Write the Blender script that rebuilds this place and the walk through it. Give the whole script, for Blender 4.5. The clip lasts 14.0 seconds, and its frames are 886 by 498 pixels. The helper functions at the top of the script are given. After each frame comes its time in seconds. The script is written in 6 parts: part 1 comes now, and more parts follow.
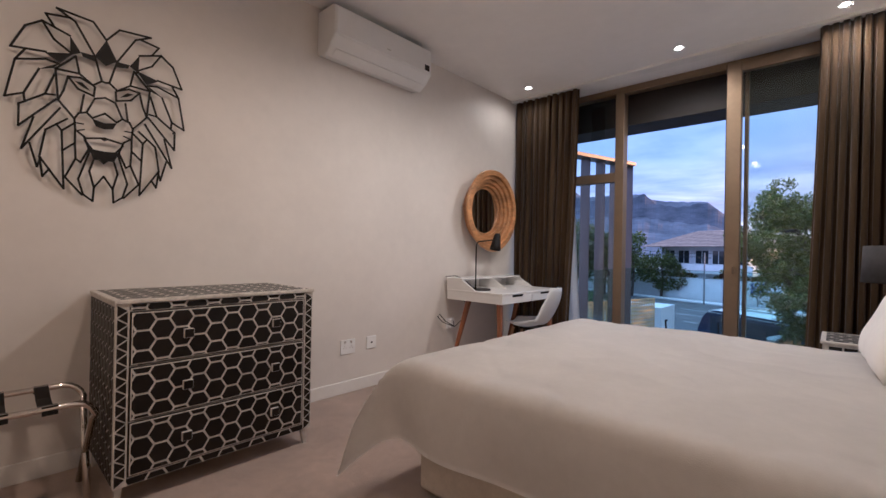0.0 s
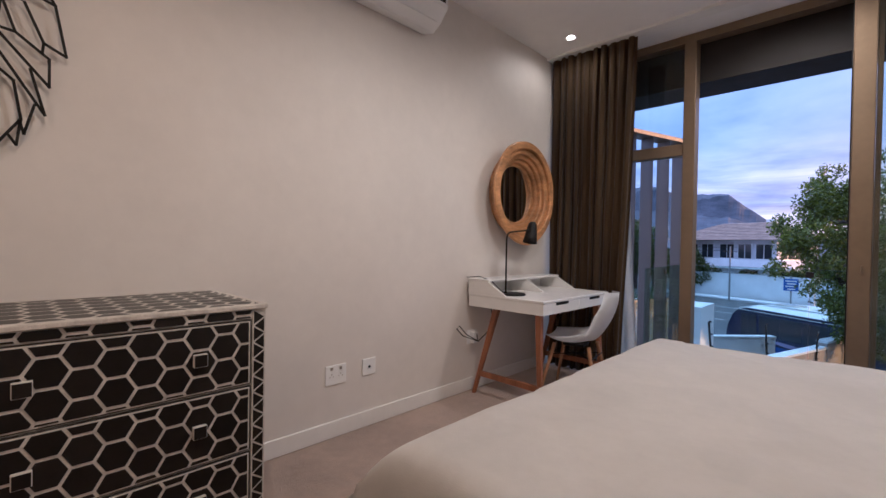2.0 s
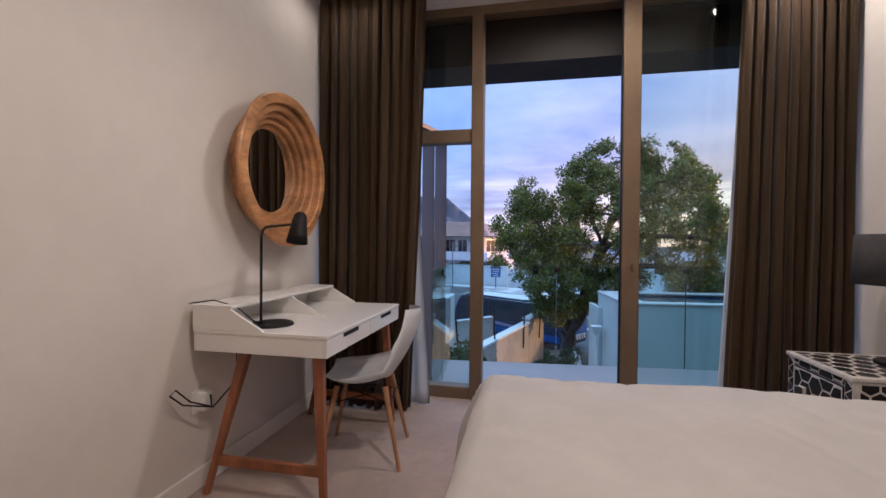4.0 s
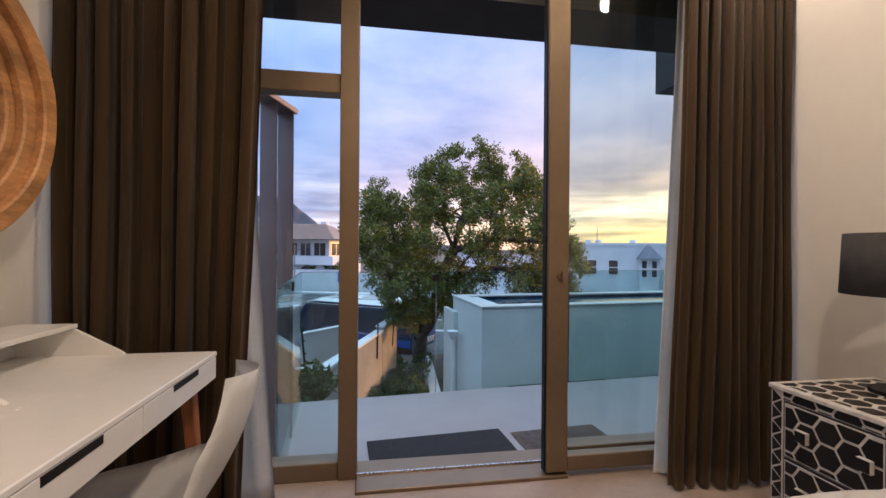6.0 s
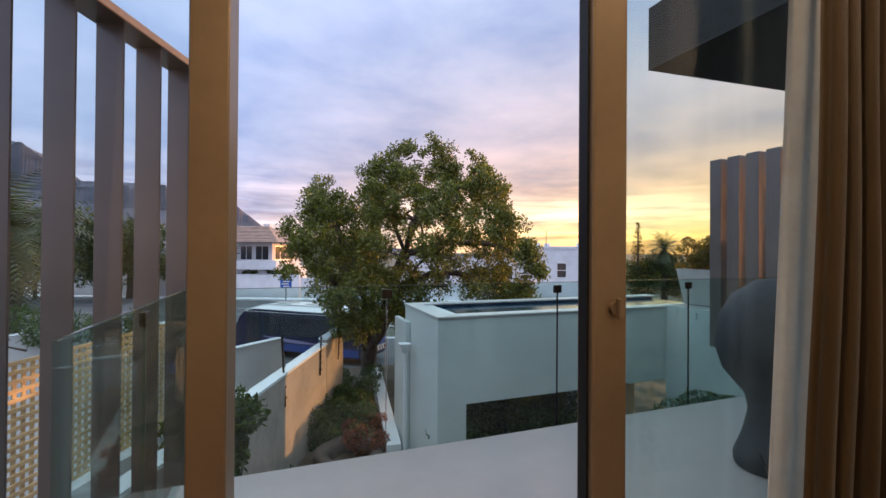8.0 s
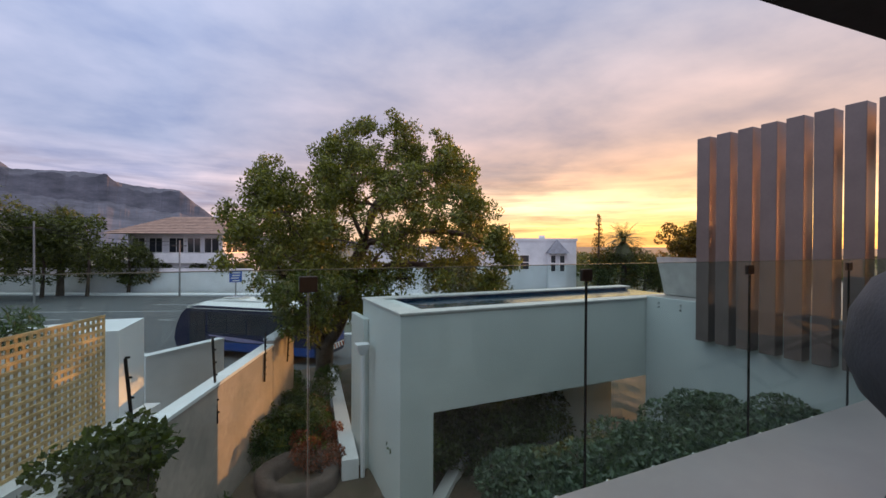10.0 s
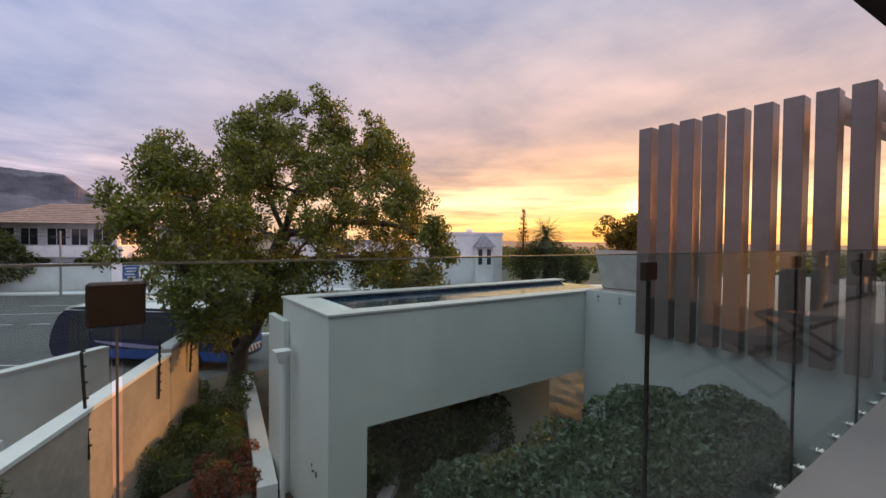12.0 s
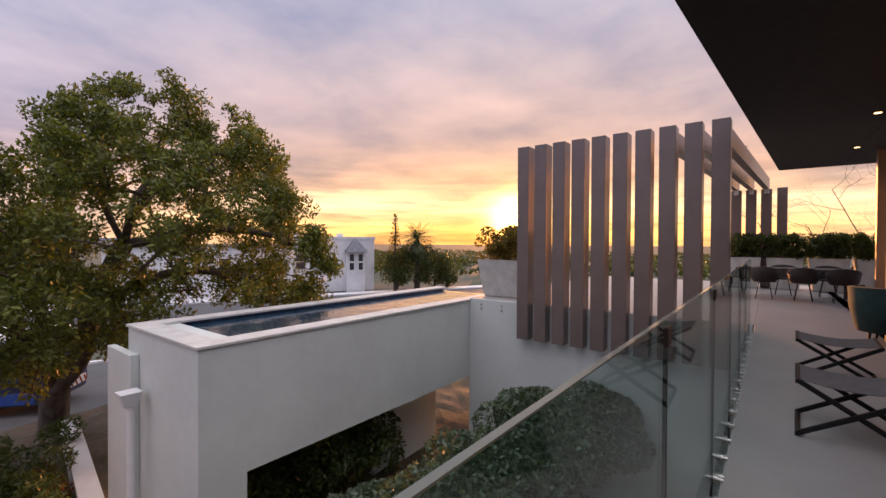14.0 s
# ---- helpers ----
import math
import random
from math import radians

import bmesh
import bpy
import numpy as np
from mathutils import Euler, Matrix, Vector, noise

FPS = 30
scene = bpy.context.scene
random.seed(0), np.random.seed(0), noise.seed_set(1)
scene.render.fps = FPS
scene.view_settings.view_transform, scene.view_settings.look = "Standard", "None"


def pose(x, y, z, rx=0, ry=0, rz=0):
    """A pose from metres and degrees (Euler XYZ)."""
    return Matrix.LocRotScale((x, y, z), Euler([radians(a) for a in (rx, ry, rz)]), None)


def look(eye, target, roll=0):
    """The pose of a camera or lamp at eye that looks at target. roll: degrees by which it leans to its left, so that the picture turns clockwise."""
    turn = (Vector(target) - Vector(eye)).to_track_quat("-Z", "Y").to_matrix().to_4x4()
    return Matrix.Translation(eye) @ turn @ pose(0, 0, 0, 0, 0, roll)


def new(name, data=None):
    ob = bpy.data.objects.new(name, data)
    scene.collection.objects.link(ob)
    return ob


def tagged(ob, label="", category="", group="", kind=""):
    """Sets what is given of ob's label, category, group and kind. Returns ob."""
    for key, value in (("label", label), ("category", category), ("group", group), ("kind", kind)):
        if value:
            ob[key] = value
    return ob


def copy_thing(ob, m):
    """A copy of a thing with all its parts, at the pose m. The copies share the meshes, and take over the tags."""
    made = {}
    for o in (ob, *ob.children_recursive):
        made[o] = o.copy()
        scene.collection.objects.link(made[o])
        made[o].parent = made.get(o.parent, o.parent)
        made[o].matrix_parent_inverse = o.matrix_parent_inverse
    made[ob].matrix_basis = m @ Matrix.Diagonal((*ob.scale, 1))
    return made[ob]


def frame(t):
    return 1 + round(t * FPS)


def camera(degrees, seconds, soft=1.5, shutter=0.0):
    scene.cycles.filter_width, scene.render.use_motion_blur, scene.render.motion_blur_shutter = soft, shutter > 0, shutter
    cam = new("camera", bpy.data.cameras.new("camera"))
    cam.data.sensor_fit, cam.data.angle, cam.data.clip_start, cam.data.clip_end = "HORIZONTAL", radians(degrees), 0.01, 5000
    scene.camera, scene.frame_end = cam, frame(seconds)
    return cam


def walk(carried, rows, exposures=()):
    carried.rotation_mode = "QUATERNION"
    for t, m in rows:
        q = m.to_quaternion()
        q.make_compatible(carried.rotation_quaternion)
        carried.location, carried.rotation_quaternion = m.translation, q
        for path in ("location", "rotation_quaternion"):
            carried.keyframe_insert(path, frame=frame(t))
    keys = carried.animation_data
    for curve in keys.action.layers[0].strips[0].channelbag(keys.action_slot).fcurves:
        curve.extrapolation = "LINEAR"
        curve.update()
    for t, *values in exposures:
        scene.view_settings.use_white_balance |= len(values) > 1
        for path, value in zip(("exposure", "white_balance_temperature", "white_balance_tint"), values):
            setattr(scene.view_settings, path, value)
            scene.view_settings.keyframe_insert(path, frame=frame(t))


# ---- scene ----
cam = camera(91.8, 14.0)
PATH = [
    (0, (2.514, 0.009, 1.171), (1.292, 1.591, 1.177), 1.1),
    (0.5, (2.374, 0.117, 1.182), (1.108, 1.665, 1.181), 1.3),
    (1, (2.232, 0.264, 1.183), (0.944, 1.794, 1.177), 1.2),
    (1.5, (2.067, 0.494, 1.169), (0.774, 2.022, 1.153), 0.9),
    (2, (1.894, 0.737, 1.164), (0.619, 2.278, 1.141), 1.0),
    (2.5, (1.72, 0.95, 1.142), (0.585, 2.597, 1.123), 0.8),
    (3, (1.546, 1.16, 1.146), (0.684, 2.963, 1.128), 0.7),
    (3.5, (1.4, 1.41, 1.141), (0.843, 3.33, 1.132), 0.3),
    (4, (1.281, 1.628, 1.19), (1.05, 3.614, 1.165), 0.5),
    (6.5, (1.098, 2.932, 1.18), (1.646, 4.855, 1.182), 0.5),
    (7, (1.16, 3.193, 1.202), (1.764, 5.1, 1.208), 0.7),
    (7.5, (1.249, 3.444, 1.19), (1.901, 5.335, 1.204), 0.6),
    (8, (1.333, 3.682, 1.196), (2.03, 5.557, 1.21), 0.4),
    (10.5, (1.845, 5.138, 1.024), (2.757, 6.917, 0.997), 0.4),
    (11, (1.917, 5.363, 1.009), (2.888, 7.111, 0.971), 0.5),
    (11.5, (1.988, 5.589, 1.034), (3.021, 7.301, 0.986), 0.5),
    (12, (2.016, 5.787, 1.005), (3.17, 7.419, 0.962), 0.6),
    (12.5, (2.026, 5.947, 1.058), (3.309, 7.48, 1.015), 0.5),
    (13, (1.99, 6.073, 1.087), (3.416, 7.474, 1.05), 0.4),
    (13.5, (1.939, 6.167, 1.129), (3.484, 7.437, 1.098), 0.2),
    (14, (1.9, 6.278, 1.189), (3.489, 7.491, 1.165), 0.3),
]
EXPOSURES = [(0, 0.60, 4400, 13), (4, 0.40, 4600, 15), (6.5, 0.52, 5350, 12), (8, 0.42, 5850, 10), (10.5, 0.15, 6450, 12), (14, 0.17, 6950, 19)]
walk(cam, [(t, look(eye, target, roll)) for t, eye, target, roll in PATH], EXPOSURES)

# ---------------------------------------------------------------- light
SUN = Vector((0.8845, 0.464, 0.0505)).normalized()


def nodes_of(tree):
    tree.nodes.clear()
    N = lambda kind, **k: node(tree, kind, **k)
    return N, lambda a, b: tree.links.new(a, b)


def node(tree, kind, **values):
    n = tree.nodes.new(kind)
    for key, value in values.items():
        if key == "ins":
            for name, v in value.items():
                n.inputs[name].default_value = v
        elif key == "op":
            n.operation = value
        elif key == "blend":
            n.data_type, n.blend_type = "RGBA", value
        elif key == "ramp":
            while len(n.color_ramp.elements) < len(value):
                n.color_ramp.elements.new(0.5)
            for e, (p, c) in zip(n.color_ramp.elements, value):
                e.position, e.color = p, (*c, 1) if len(c) == 3 else c
        elif key == "dims":
            n.noise_dimensions = value
    return n


def make_world():
    world = bpy.data.worlds.new("evening_sky")
    scene.world = world
    world.use_nodes = True
    tree = world.node_tree
    N, L = nodes_of(tree)
    coord = N("ShaderNodeTexCoord")
    sep = N("ShaderNodeSeparateXYZ")
    L(coord.outputs["Generated"], sep.inputs[0])
    # clear sky behind the clouds
    sky = tree.nodes.new("ShaderNodeTexSky")
    sky.sky_type, sky.sun_disc = "NISHITA", False
    sky.sun_elevation, sky.sun_rotation = math.asin(SUN.z), math.atan2(SUN.x, SUN.y)
    clear = N("ShaderNodeMix", blend="MULTIPLY", ins={0: 1.0, 7: (0.10, 0.10, 0.10, 1)})
    L(sky.outputs[0], clear.inputs[6])
    # height above the horizon
    up = N("ShaderNodeMath", op="MAXIMUM", ins={1: 0.0})
    L(sep.outputs[2], up.inputs[0])
    # nearness to the sun's side of the sky
    dot = N("ShaderNodeVectorMath", op="DOT_PRODUCT", ins={1: tuple(SUN)})
    L(coord.outputs["Generated"], dot.inputs[0])
    near = N("ShaderNodeMapRange", ins={1: 0.35, 2: 1.0, 3: 0.0, 4: 1.0})
    L(dot.outputs["Value"], near.inputs[0])
    # cloud sheet colours: far from the sun, and towards it
    cool = N("ShaderNodeValToRGB", ramp=[(0.0, (0.62, 0.50, 0.52)), (0.07, (0.56, 0.48, 0.58)), (0.2, (0.36, 0.40, 0.57)), (0.5, (0.46, 0.52, 0.72)), (0.75, (1.3, 1.35, 1.5)), (1.0, (1.6, 1.6, 1.7))])
    warm = N("ShaderNodeValToRGB", ramp=[(0.0, (0.95, 0.50, 0.16)), (0.035, (1.25, 0.74, 0.22)), (0.085, (1.25, 0.85, 0.45)), (0.14, (0.86, 0.50, 0.30)), (0.24, (0.58, 0.42, 0.38)), (0.5, (0.50, 0.49, 0.57)), (0.75, (1.3, 1.25, 1.3)), (1.0, (1.6, 1.6, 1.7))])
    L(up.outputs[0], cool.inputs[0]), L(up.outputs[0], warm.inputs[0])
    sheet = N("ShaderNodeMix", blend="MIX")
    L(near.outputs[0], sheet.inputs[0]), L(cool.outputs[0], sheet.inputs[6]), L(warm.outputs[0], sheet.inputs[7])
    # cloud relief on a flat layer
    div = N("ShaderNodeMath", op="ADD", ins={1: 0.13})
    L(up.outputs[0], div.inputs[0])
    px = N("ShaderNodeMath", op="DIVIDE")
    py = N("ShaderNodeMath", op="DIVIDE")
    L(sep.outputs[0], px.inputs[0]), L(div.outputs[0], px.inputs[1])
    L(sep.outputs[1], py.inputs[0]), L(div.outputs[0], py.inputs[1])
    flat = N("ShaderNodeCombineXYZ")
    L(px.outputs[0], flat.inputs[0]), L(py.outputs[0], flat.inputs[1])
    big = N("ShaderNodeTexNoise", ins={"Scale": 1.25, "Detail": 8.0, "Roughness": 0.54, "Distortion": 0.12})
    L(flat.outputs[0], big.inputs["Vector"])
    relief = N("ShaderNodeValToRGB", ramp=[(0.30, (0.62, 0.70, 0.84)), (0.5, (1.0, 1.0, 1.0)), (0.70, (1.36, 1.26, 1.17))])
    L(big.outputs[0], relief.inputs[0])
    clouds0 = N("ShaderNodeMix", blend="MULTIPLY", ins={0: 1.0})
    L(sheet.outputs[2], clouds0.inputs[6]), L(relief.outputs[0], clouds0.inputs[7])
    # long flat streaks of cloud low over the horizon
    flatten = N("ShaderNodeMapping", ins={"Scale": (2.2, 2.2, 26.0)})
    L(coord.outputs["Generated"], flatten.inputs[0])
    streak = N("ShaderNodeTexNoise", ins={"Scale": 1.6, "Detail": 6.0, "Roughness": 0.6, "Distortion": 0.6})
    L(flatten.outputs[0], streak.inputs["Vector"])
    bands = N("ShaderNodeValToRGB", ramp=[(0.36, (0.62, 0.55, 0.58)), (0.5, (1.0, 1.0, 1.0)), (0.62, (1.6, 1.5, 1.35))])
    L(streak.outputs[0], bands.inputs[0])
    low = N("ShaderNodeMapRange", ins={1: 0.06, 2: 0.20, 3: 0.85, 4: 0.0})
    L(up.outputs[0], low.inputs[0])
    clouds = N("ShaderNodeMix", blend="MULTIPLY")
    L(low.outputs[0], clouds.inputs[0]), L(clouds0.outputs[2], clouds.inputs[6]), L(bands.outputs[0], clouds.inputs[7])
    # glow round the sun, and thin gaps in the sheet
    glow = N("ShaderNodeMath", op="POWER", ins={1: 900.0})
    clampdot = N("ShaderNodeMath", op="MAXIMUM", ins={1: 0.0})
    L(dot.outputs["Value"], clampdot.inputs[0]), L(clampdot.outputs[0], glow.inputs[0])
    halo = N("ShaderNodeMix", blend="MIX", ins={6: (0, 0, 0, 1), 7: (12.0, 6.2, 1.6, 1)})
    L(glow.outputs[0], halo.inputs[0])
    total = N("ShaderNodeMix", blend="ADD", ins={0: 1.0})
    L(clouds.outputs[2], total.inputs[6]), L(halo.outputs[2], total.inputs[7])
    mixed = N("ShaderNodeMix", blend="MIX", ins={0: 0.88})
    L(clear.outputs[2], mixed.inputs[6]), L(total.outputs[2], mixed.inputs[7])
    back = N("ShaderNodeBackground", ins={"Strength": 1.15})
    out = N("ShaderNodeOutputWorld")
    L(mixed.outputs[2], back.inputs[0]), L(back.outputs[0], out.inputs[0])


make_world()
sun = new("sun", bpy.data.lights.new("sun", "SUN"))
sun.data.energy, sun.data.angle, sun.data.color = 4.2, radians(0.6), (1.0, 0.40, 0.12)
sun.matrix_world = look(SUN * 50, (0, 0, 0))

# ---------------------------------------------------------------- materials
MATS = {}


def mat(name, color=(0.5, 0.5, 0.5), rough=0.5, metal=0.0, vary=0.08, scale=6.0, bump=0.0, bump_scale=60.0, second=None, stretch=(1, 1, 1),
        coat=0.0, per_object=0.0, sheen=0.0, spec=0.5, rough_vary=0.1, trans=0.0):
    """A procedural surface: two scales of colour variation, a varied gloss and a fine relief, in metres of the object's own space."""
    if name in MATS:
        return MATS[name]
    m = bpy.data.materials.new(name)
    m.use_nodes = True
    tree = m.node_tree
    N, L = nodes_of(tree)
    bsdf, out = N("ShaderNodeBsdfPrincipled"), N("ShaderNodeOutputMaterial")
    L(bsdf.outputs[0], out.inputs[0])
    geo = N("ShaderNodeNewGeometry")
    mapping = N("ShaderNodeMapping", ins={"Scale": stretch})
    L(geo.outputs["Position"], mapping.inputs[0])
    n1 = N("ShaderNodeTexNoise", ins={"Scale": scale, "Detail": 5.0, "Roughness": 0.6})
    n2 = N("ShaderNodeTexNoise", ins={"Scale": scale * 9, "Detail": 3.0, "Roughness": 0.6})
    L(mapping.outputs[0], n1.inputs["Vector"]), L(mapping.outputs[0], n2.inputs["Vector"])
    c = Vector(color)
    lo = tuple(second) if second else tuple(c * (1 - 2.2 * vary))
    hi = tuple(Vector(color) * (1 + 1.6 * vary))
    r1 = N("ShaderNodeValToRGB", ramp=[(0.3, lo), (0.7, hi)])
    L(n1.outputs[0], r1.inputs[0])
    fine = N("ShaderNodeValToRGB", ramp=[(0.25, (1 - vary,) * 3), (0.75, (1 + vary * 0.8,) * 3)])
    L(n2.outputs[0], fine.inputs[0])
    mul = N("ShaderNodeMix", blend="MULTIPLY", ins={0: 1.0})
    L(r1.outputs[0], mul.inputs[6]), L(fine.outputs[0], mul.inputs[7])
    last = mul.outputs[2]
    if per_object:
        info = N("ShaderNodeObjectInfo")
        rnd = N("ShaderNodeValToRGB", ramp=[(0.0, (1 - per_object,) * 3), (1.0, (1 + per_object,) * 3)])
        L(info.outputs["Random"], rnd.inputs[0])
        m2 = N("ShaderNodeMix", blend="MULTIPLY", ins={0: 1.0})
        L(last, m2.inputs[6]), L(rnd.outputs[0], m2.inputs[7])
        last = m2.outputs[2]
    L(last, bsdf.inputs["Base Color"])
    rr = N("ShaderNodeMapRange", ins={3: max(0.02, rough - rough_vary), 4: min(1.0, rough + rough_vary)})
    L(n2.outputs[0], rr.inputs[0]), L(rr.outputs[0], bsdf.inputs["Roughness"])
    bsdf.inputs["Metallic"].default_value = metal
    bsdf.inputs["Coat Weight"].default_value = coat
    bsdf.inputs["Sheen Weight"].default_value = sheen
    bsdf.inputs["Specular IOR Level"].default_value = spec
    if trans:
        bsdf.inputs["Transmission Weight"].default_value = trans
    if bump:
        n3 = N("ShaderNodeTexNoise", ins={"Scale": bump_scale, "Detail": 4.0})
        L(mapping.outputs[0], n3.inputs["Vector"])
        b = N("ShaderNodeBump", ins={"Strength": bump, "Distance": 0.01})
        L(n3.outputs[0], b.inputs["Height"]), L(b.outputs[0], bsdf.inputs["Normal"])
    MATS[name] = m
    return m


def emitter(name, color, strength):
    m = bpy.data.materials.new(name)
    m.use_nodes = True
    N, L = nodes_of(m.node_tree)
    e, out = N("ShaderNodeEmission", ins={0: (*color, 1), 1: strength}), N("ShaderNodeOutputMaterial")
    L(e.outputs[0], out.inputs[0])
    return m


def leafy(name, color, second, per_island=0.35, translucent=0.35):
    m = bpy.data.materials.new(name)
    m.use_nodes = True
    N, L = nodes_of(m.node_tree)
    geo = N("ShaderNodeNewGeometry")
    ramp = N("ShaderNodeValToRGB", ramp=[(0.0, second), (0.6, color), (1.0, tuple(Vector(color) * 1.5))])
    L(geo.outputs["Random Per Island"], ramp.inputs[0])
    d = N("ShaderNodeBsdfPrincipled", ins={"Roughness": 0.5})
    t = N("ShaderNodeBsdfTranslucent")
    L(ramp.outputs[0], d.inputs["Base Color"])
    bright = N("ShaderNodeMix", blend="MULTIPLY", ins={0: 1.0, 7: (1.3, 1.25, 0.5, 1)})
    L(ramp.outputs[0], bright.inputs[6]), L(bright.outputs[2], t.inputs[0])
    mix, out = N("ShaderNodeMixShader", ins={0: translucent}), N("ShaderNodeOutputMaterial")
    L(d.outputs[0], mix.inputs[1]), L(t.outputs[0], mix.inputs[2]), L(mix.outputs[0], out.inputs[0])
    return m


def glass_mat(name, tint=(0.93, 0.97, 0.96), rough=0.0):
    m = bpy.data.materials.new(name)
    m.use_nodes = True
    N, L = nodes_of(m.node_tree)
    tr, gl = N("ShaderNodeBsdfTransparent", ins={0: (*tint, 1)}), N("ShaderNodeBsdfGlossy", ins={"Roughness": rough})
    lw, pw = N("ShaderNodeLayerWeight"), N("ShaderNodeMath", op="POWER", ins={1: 4.6})
    fr, mix, out = N("ShaderNodeMapRange", ins={3: 0.03, 4: 0.62}), N("ShaderNodeMixShader"), N("ShaderNodeOutputMaterial")
    L(lw.outputs["Facing"], pw.inputs[0]), L(pw.outputs[0], fr.inputs[0]), L(fr.outputs[0], mix.inputs[0]), L(tr.outputs[0], mix.inputs[1]), L(gl.outputs[0], mix.inputs[2]), L(mix.outputs[0], out.inputs[0])
    return m


PLASTER = mat("wall_paint", (0.72, 0.68, 0.63), 0.55, vary=0.025, scale=1.3, bump=0.05, bump_scale=180, rough_vary=0.06)
CEIL = mat("ceiling_paint", (0.84, 0.82, 0.79), 0.7, vary=0.02, scale=1.0, bump=0.03, bump_scale=200)
TRIM = mat("trim_paint", (0.80, 0.78, 0.74), 0.4, vary=0.02, scale=3)
CARPET = mat("carpet_pile", (0.50, 0.375, 0.295), 0.95, vary=0.10, scale=2.2, bump=0.9, bump_scale=420, sheen=0.3)
ALU = mat("bronze_aluminium", (0.23, 0.168, 0.105), 0.42, metal=0.55, vary=0.05, scale=3, rough_vary=0.05)
CURTAIN = mat("brown_curtain_cloth", (0.090, 0.051, 0.018), 0.85, vary=0.14, scale=5, bump=0.4, bump_scale=500, sheen=0.25, stretch=(1, 1, 0.15))
LINING = mat("white_curtain_lining", (0.74, 0.72, 0.69), 0.9, vary=0.04, scale=5, bump=0.2, bump_scale=400)
LINEN = mat("white_linen", (0.87, 0.84, 0.80), 0.85, vary=0.025, scale=3, bump=0.15, bump_scale=350, sheen=0.2)
BEDBASE = mat("cream_bed_base_cloth", (0.66, 0.60, 0.51), 0.9, vary=0.05, scale=8, bump=0.3, bump_scale=500)
WHITE = mat("white_lacquer", (0.80, 0.79, 0.77), 0.25, vary=0.015, scale=3, rough_vary=0.05)
PLASTIC = mat("white_plastic", (0.80, 0.80, 0.79), 0.35, vary=0.01, scale=4)
TEAK = mat("reddish_brown_wood", (0.30, 0.115, 0.045), 0.4, vary=0.22, scale=9, stretch=(1, 1, 0.08), bump=0.08, bump_scale=80)
BEECH = mat("pale_beech_wood", (0.42, 0.22, 0.10), 0.45, vary=0.15, scale=12, stretch=(1, 1, 0.1))
RINGWOOD = mat("carved_honey_wood", (0.47, 0.24, 0.09), 0.42, vary=0.25, scale=10, stretch=(1, 0.25, 1), per_object=0.12, bump=0.1, bump_scale=60)
BLACK = mat("black_steel", (0.012, 0.011, 0.011), 0.5, vary=0.1, scale=20, spec=0.2)
INK = mat("black_inlay", (0.011, 0.009, 0.008), 0.36, vary=0.12, scale=30, per_object=0.3, spec=0.28)
BONE = mat("bone_inlay", (0.60, 0.56, 0.50), 0.4, vary=0.12, scale=25)
STEEL = mat("brushed_steel", (0.60, 0.58, 0.55), 0.28, metal=1.0, vary=0.05, scale=10)
CONCRETE = mat("pale_balcony_screed", (0.31, 0.295, 0.288), 0.5, vary=0.05, scale=0.9, bump=0.08, bump_scale=90)
RENDER_WALL = mat("pale_green_render", (0.58, 0.62, 0.60), 0.8, vary=0.035, scale=0.8, bump=0.12, bump_scale=70)
WHITEWALL = mat("white_garden_wall_paint", (0.71, 0.71, 0.72), 0.8, vary=0.06, scale=0.6, bump=0.1, bump_scale=40)
OLDWALL = mat("weathered_plaster_wall", (0.35, 0.285, 0.25), 0.85, vary=0.16, scale=0.9, second=(0.27, 0.235, 0.21), bump=0.3, bump_scale=20)
SLAT = mat("taupe_coated_aluminium", (0.19, 0.150, 0.138), 0.33, metal=0.35, vary=0.05, scale=2)
SOFFIT = mat("charcoal_soffit_paint", (0.019, 0.016, 0.015), 0.7, vary=0.06, scale=1)
RUBBER = mat("charcoal_door_mat", (0.022, 0.022, 0.024), 0.95, vary=0.15, scale=30, bump=0.8, bump_scale=300)
ASPHALT = mat("asphalt", (0.085, 0.087, 0.092), 0.85, vary=0.12, scale=0.5, bump=0.3, bump_scale=30)
SOIL = mat("garden_soil", (0.085, 0.055, 0.038), 0.95, vary=0.3, scale=1.2, second=(0.045, 0.042, 0.020), bump=1.0, bump_scale=15)
VERGE = mat("dry_ground", (0.080, 0.075, 0.062), 0.95, vary=0.25, scale=0.08, second=(0.05, 0.065, 0.035), bump=0.5, bump_scale=5)
BARK = mat("grey_brown_bark", (0.085, 0.062, 0.047), 0.9, vary=0.3, scale=6, stretch=(1, 1, 0.3), bump=1.0, bump_scale=25)
ROOFTILE = mat("brown_roof_tiles", (0.30, 0.205, 0.16), 0.8, vary=0.15, scale=1.0, stretch=(1, 1, 4))
LATTICE = mat("pale_trellis_wood", (0.54, 0.38, 0.19), 0.75, vary=0.15, scale=4)
DARKGLASS = mat("dark_window_glass", (0.03, 0.035, 0.045), 0.08, vary=0.05, scale=1, spec=0.9, rough_vary=0.02)
ROADPAINT = mat("white_road_paint", (0.55, 0.55, 0.55), 0.8, vary=0.1, scale=2)
# rock colour lifted to a paler blue-grey that stands for distance haze
ROCK = mat("hazed_mountain_rock", (0.082, 0.084, 0.108), 0.95, vary=0.18, scale=0.02, stretch=(1, 1, 2.5), second=(0.038, 0.042, 0.058))
GLASS = glass_mat("window_glass")
RAILGLASS = glass_mat("balustrade_glass", (0.80, 0.89, 0.87))
CHROME = mat("polished_chrome_tube", (0.66, 0.62, 0.57), 0.14, metal=1.0, vary=0.01, scale=3, rough_vary=0.02)
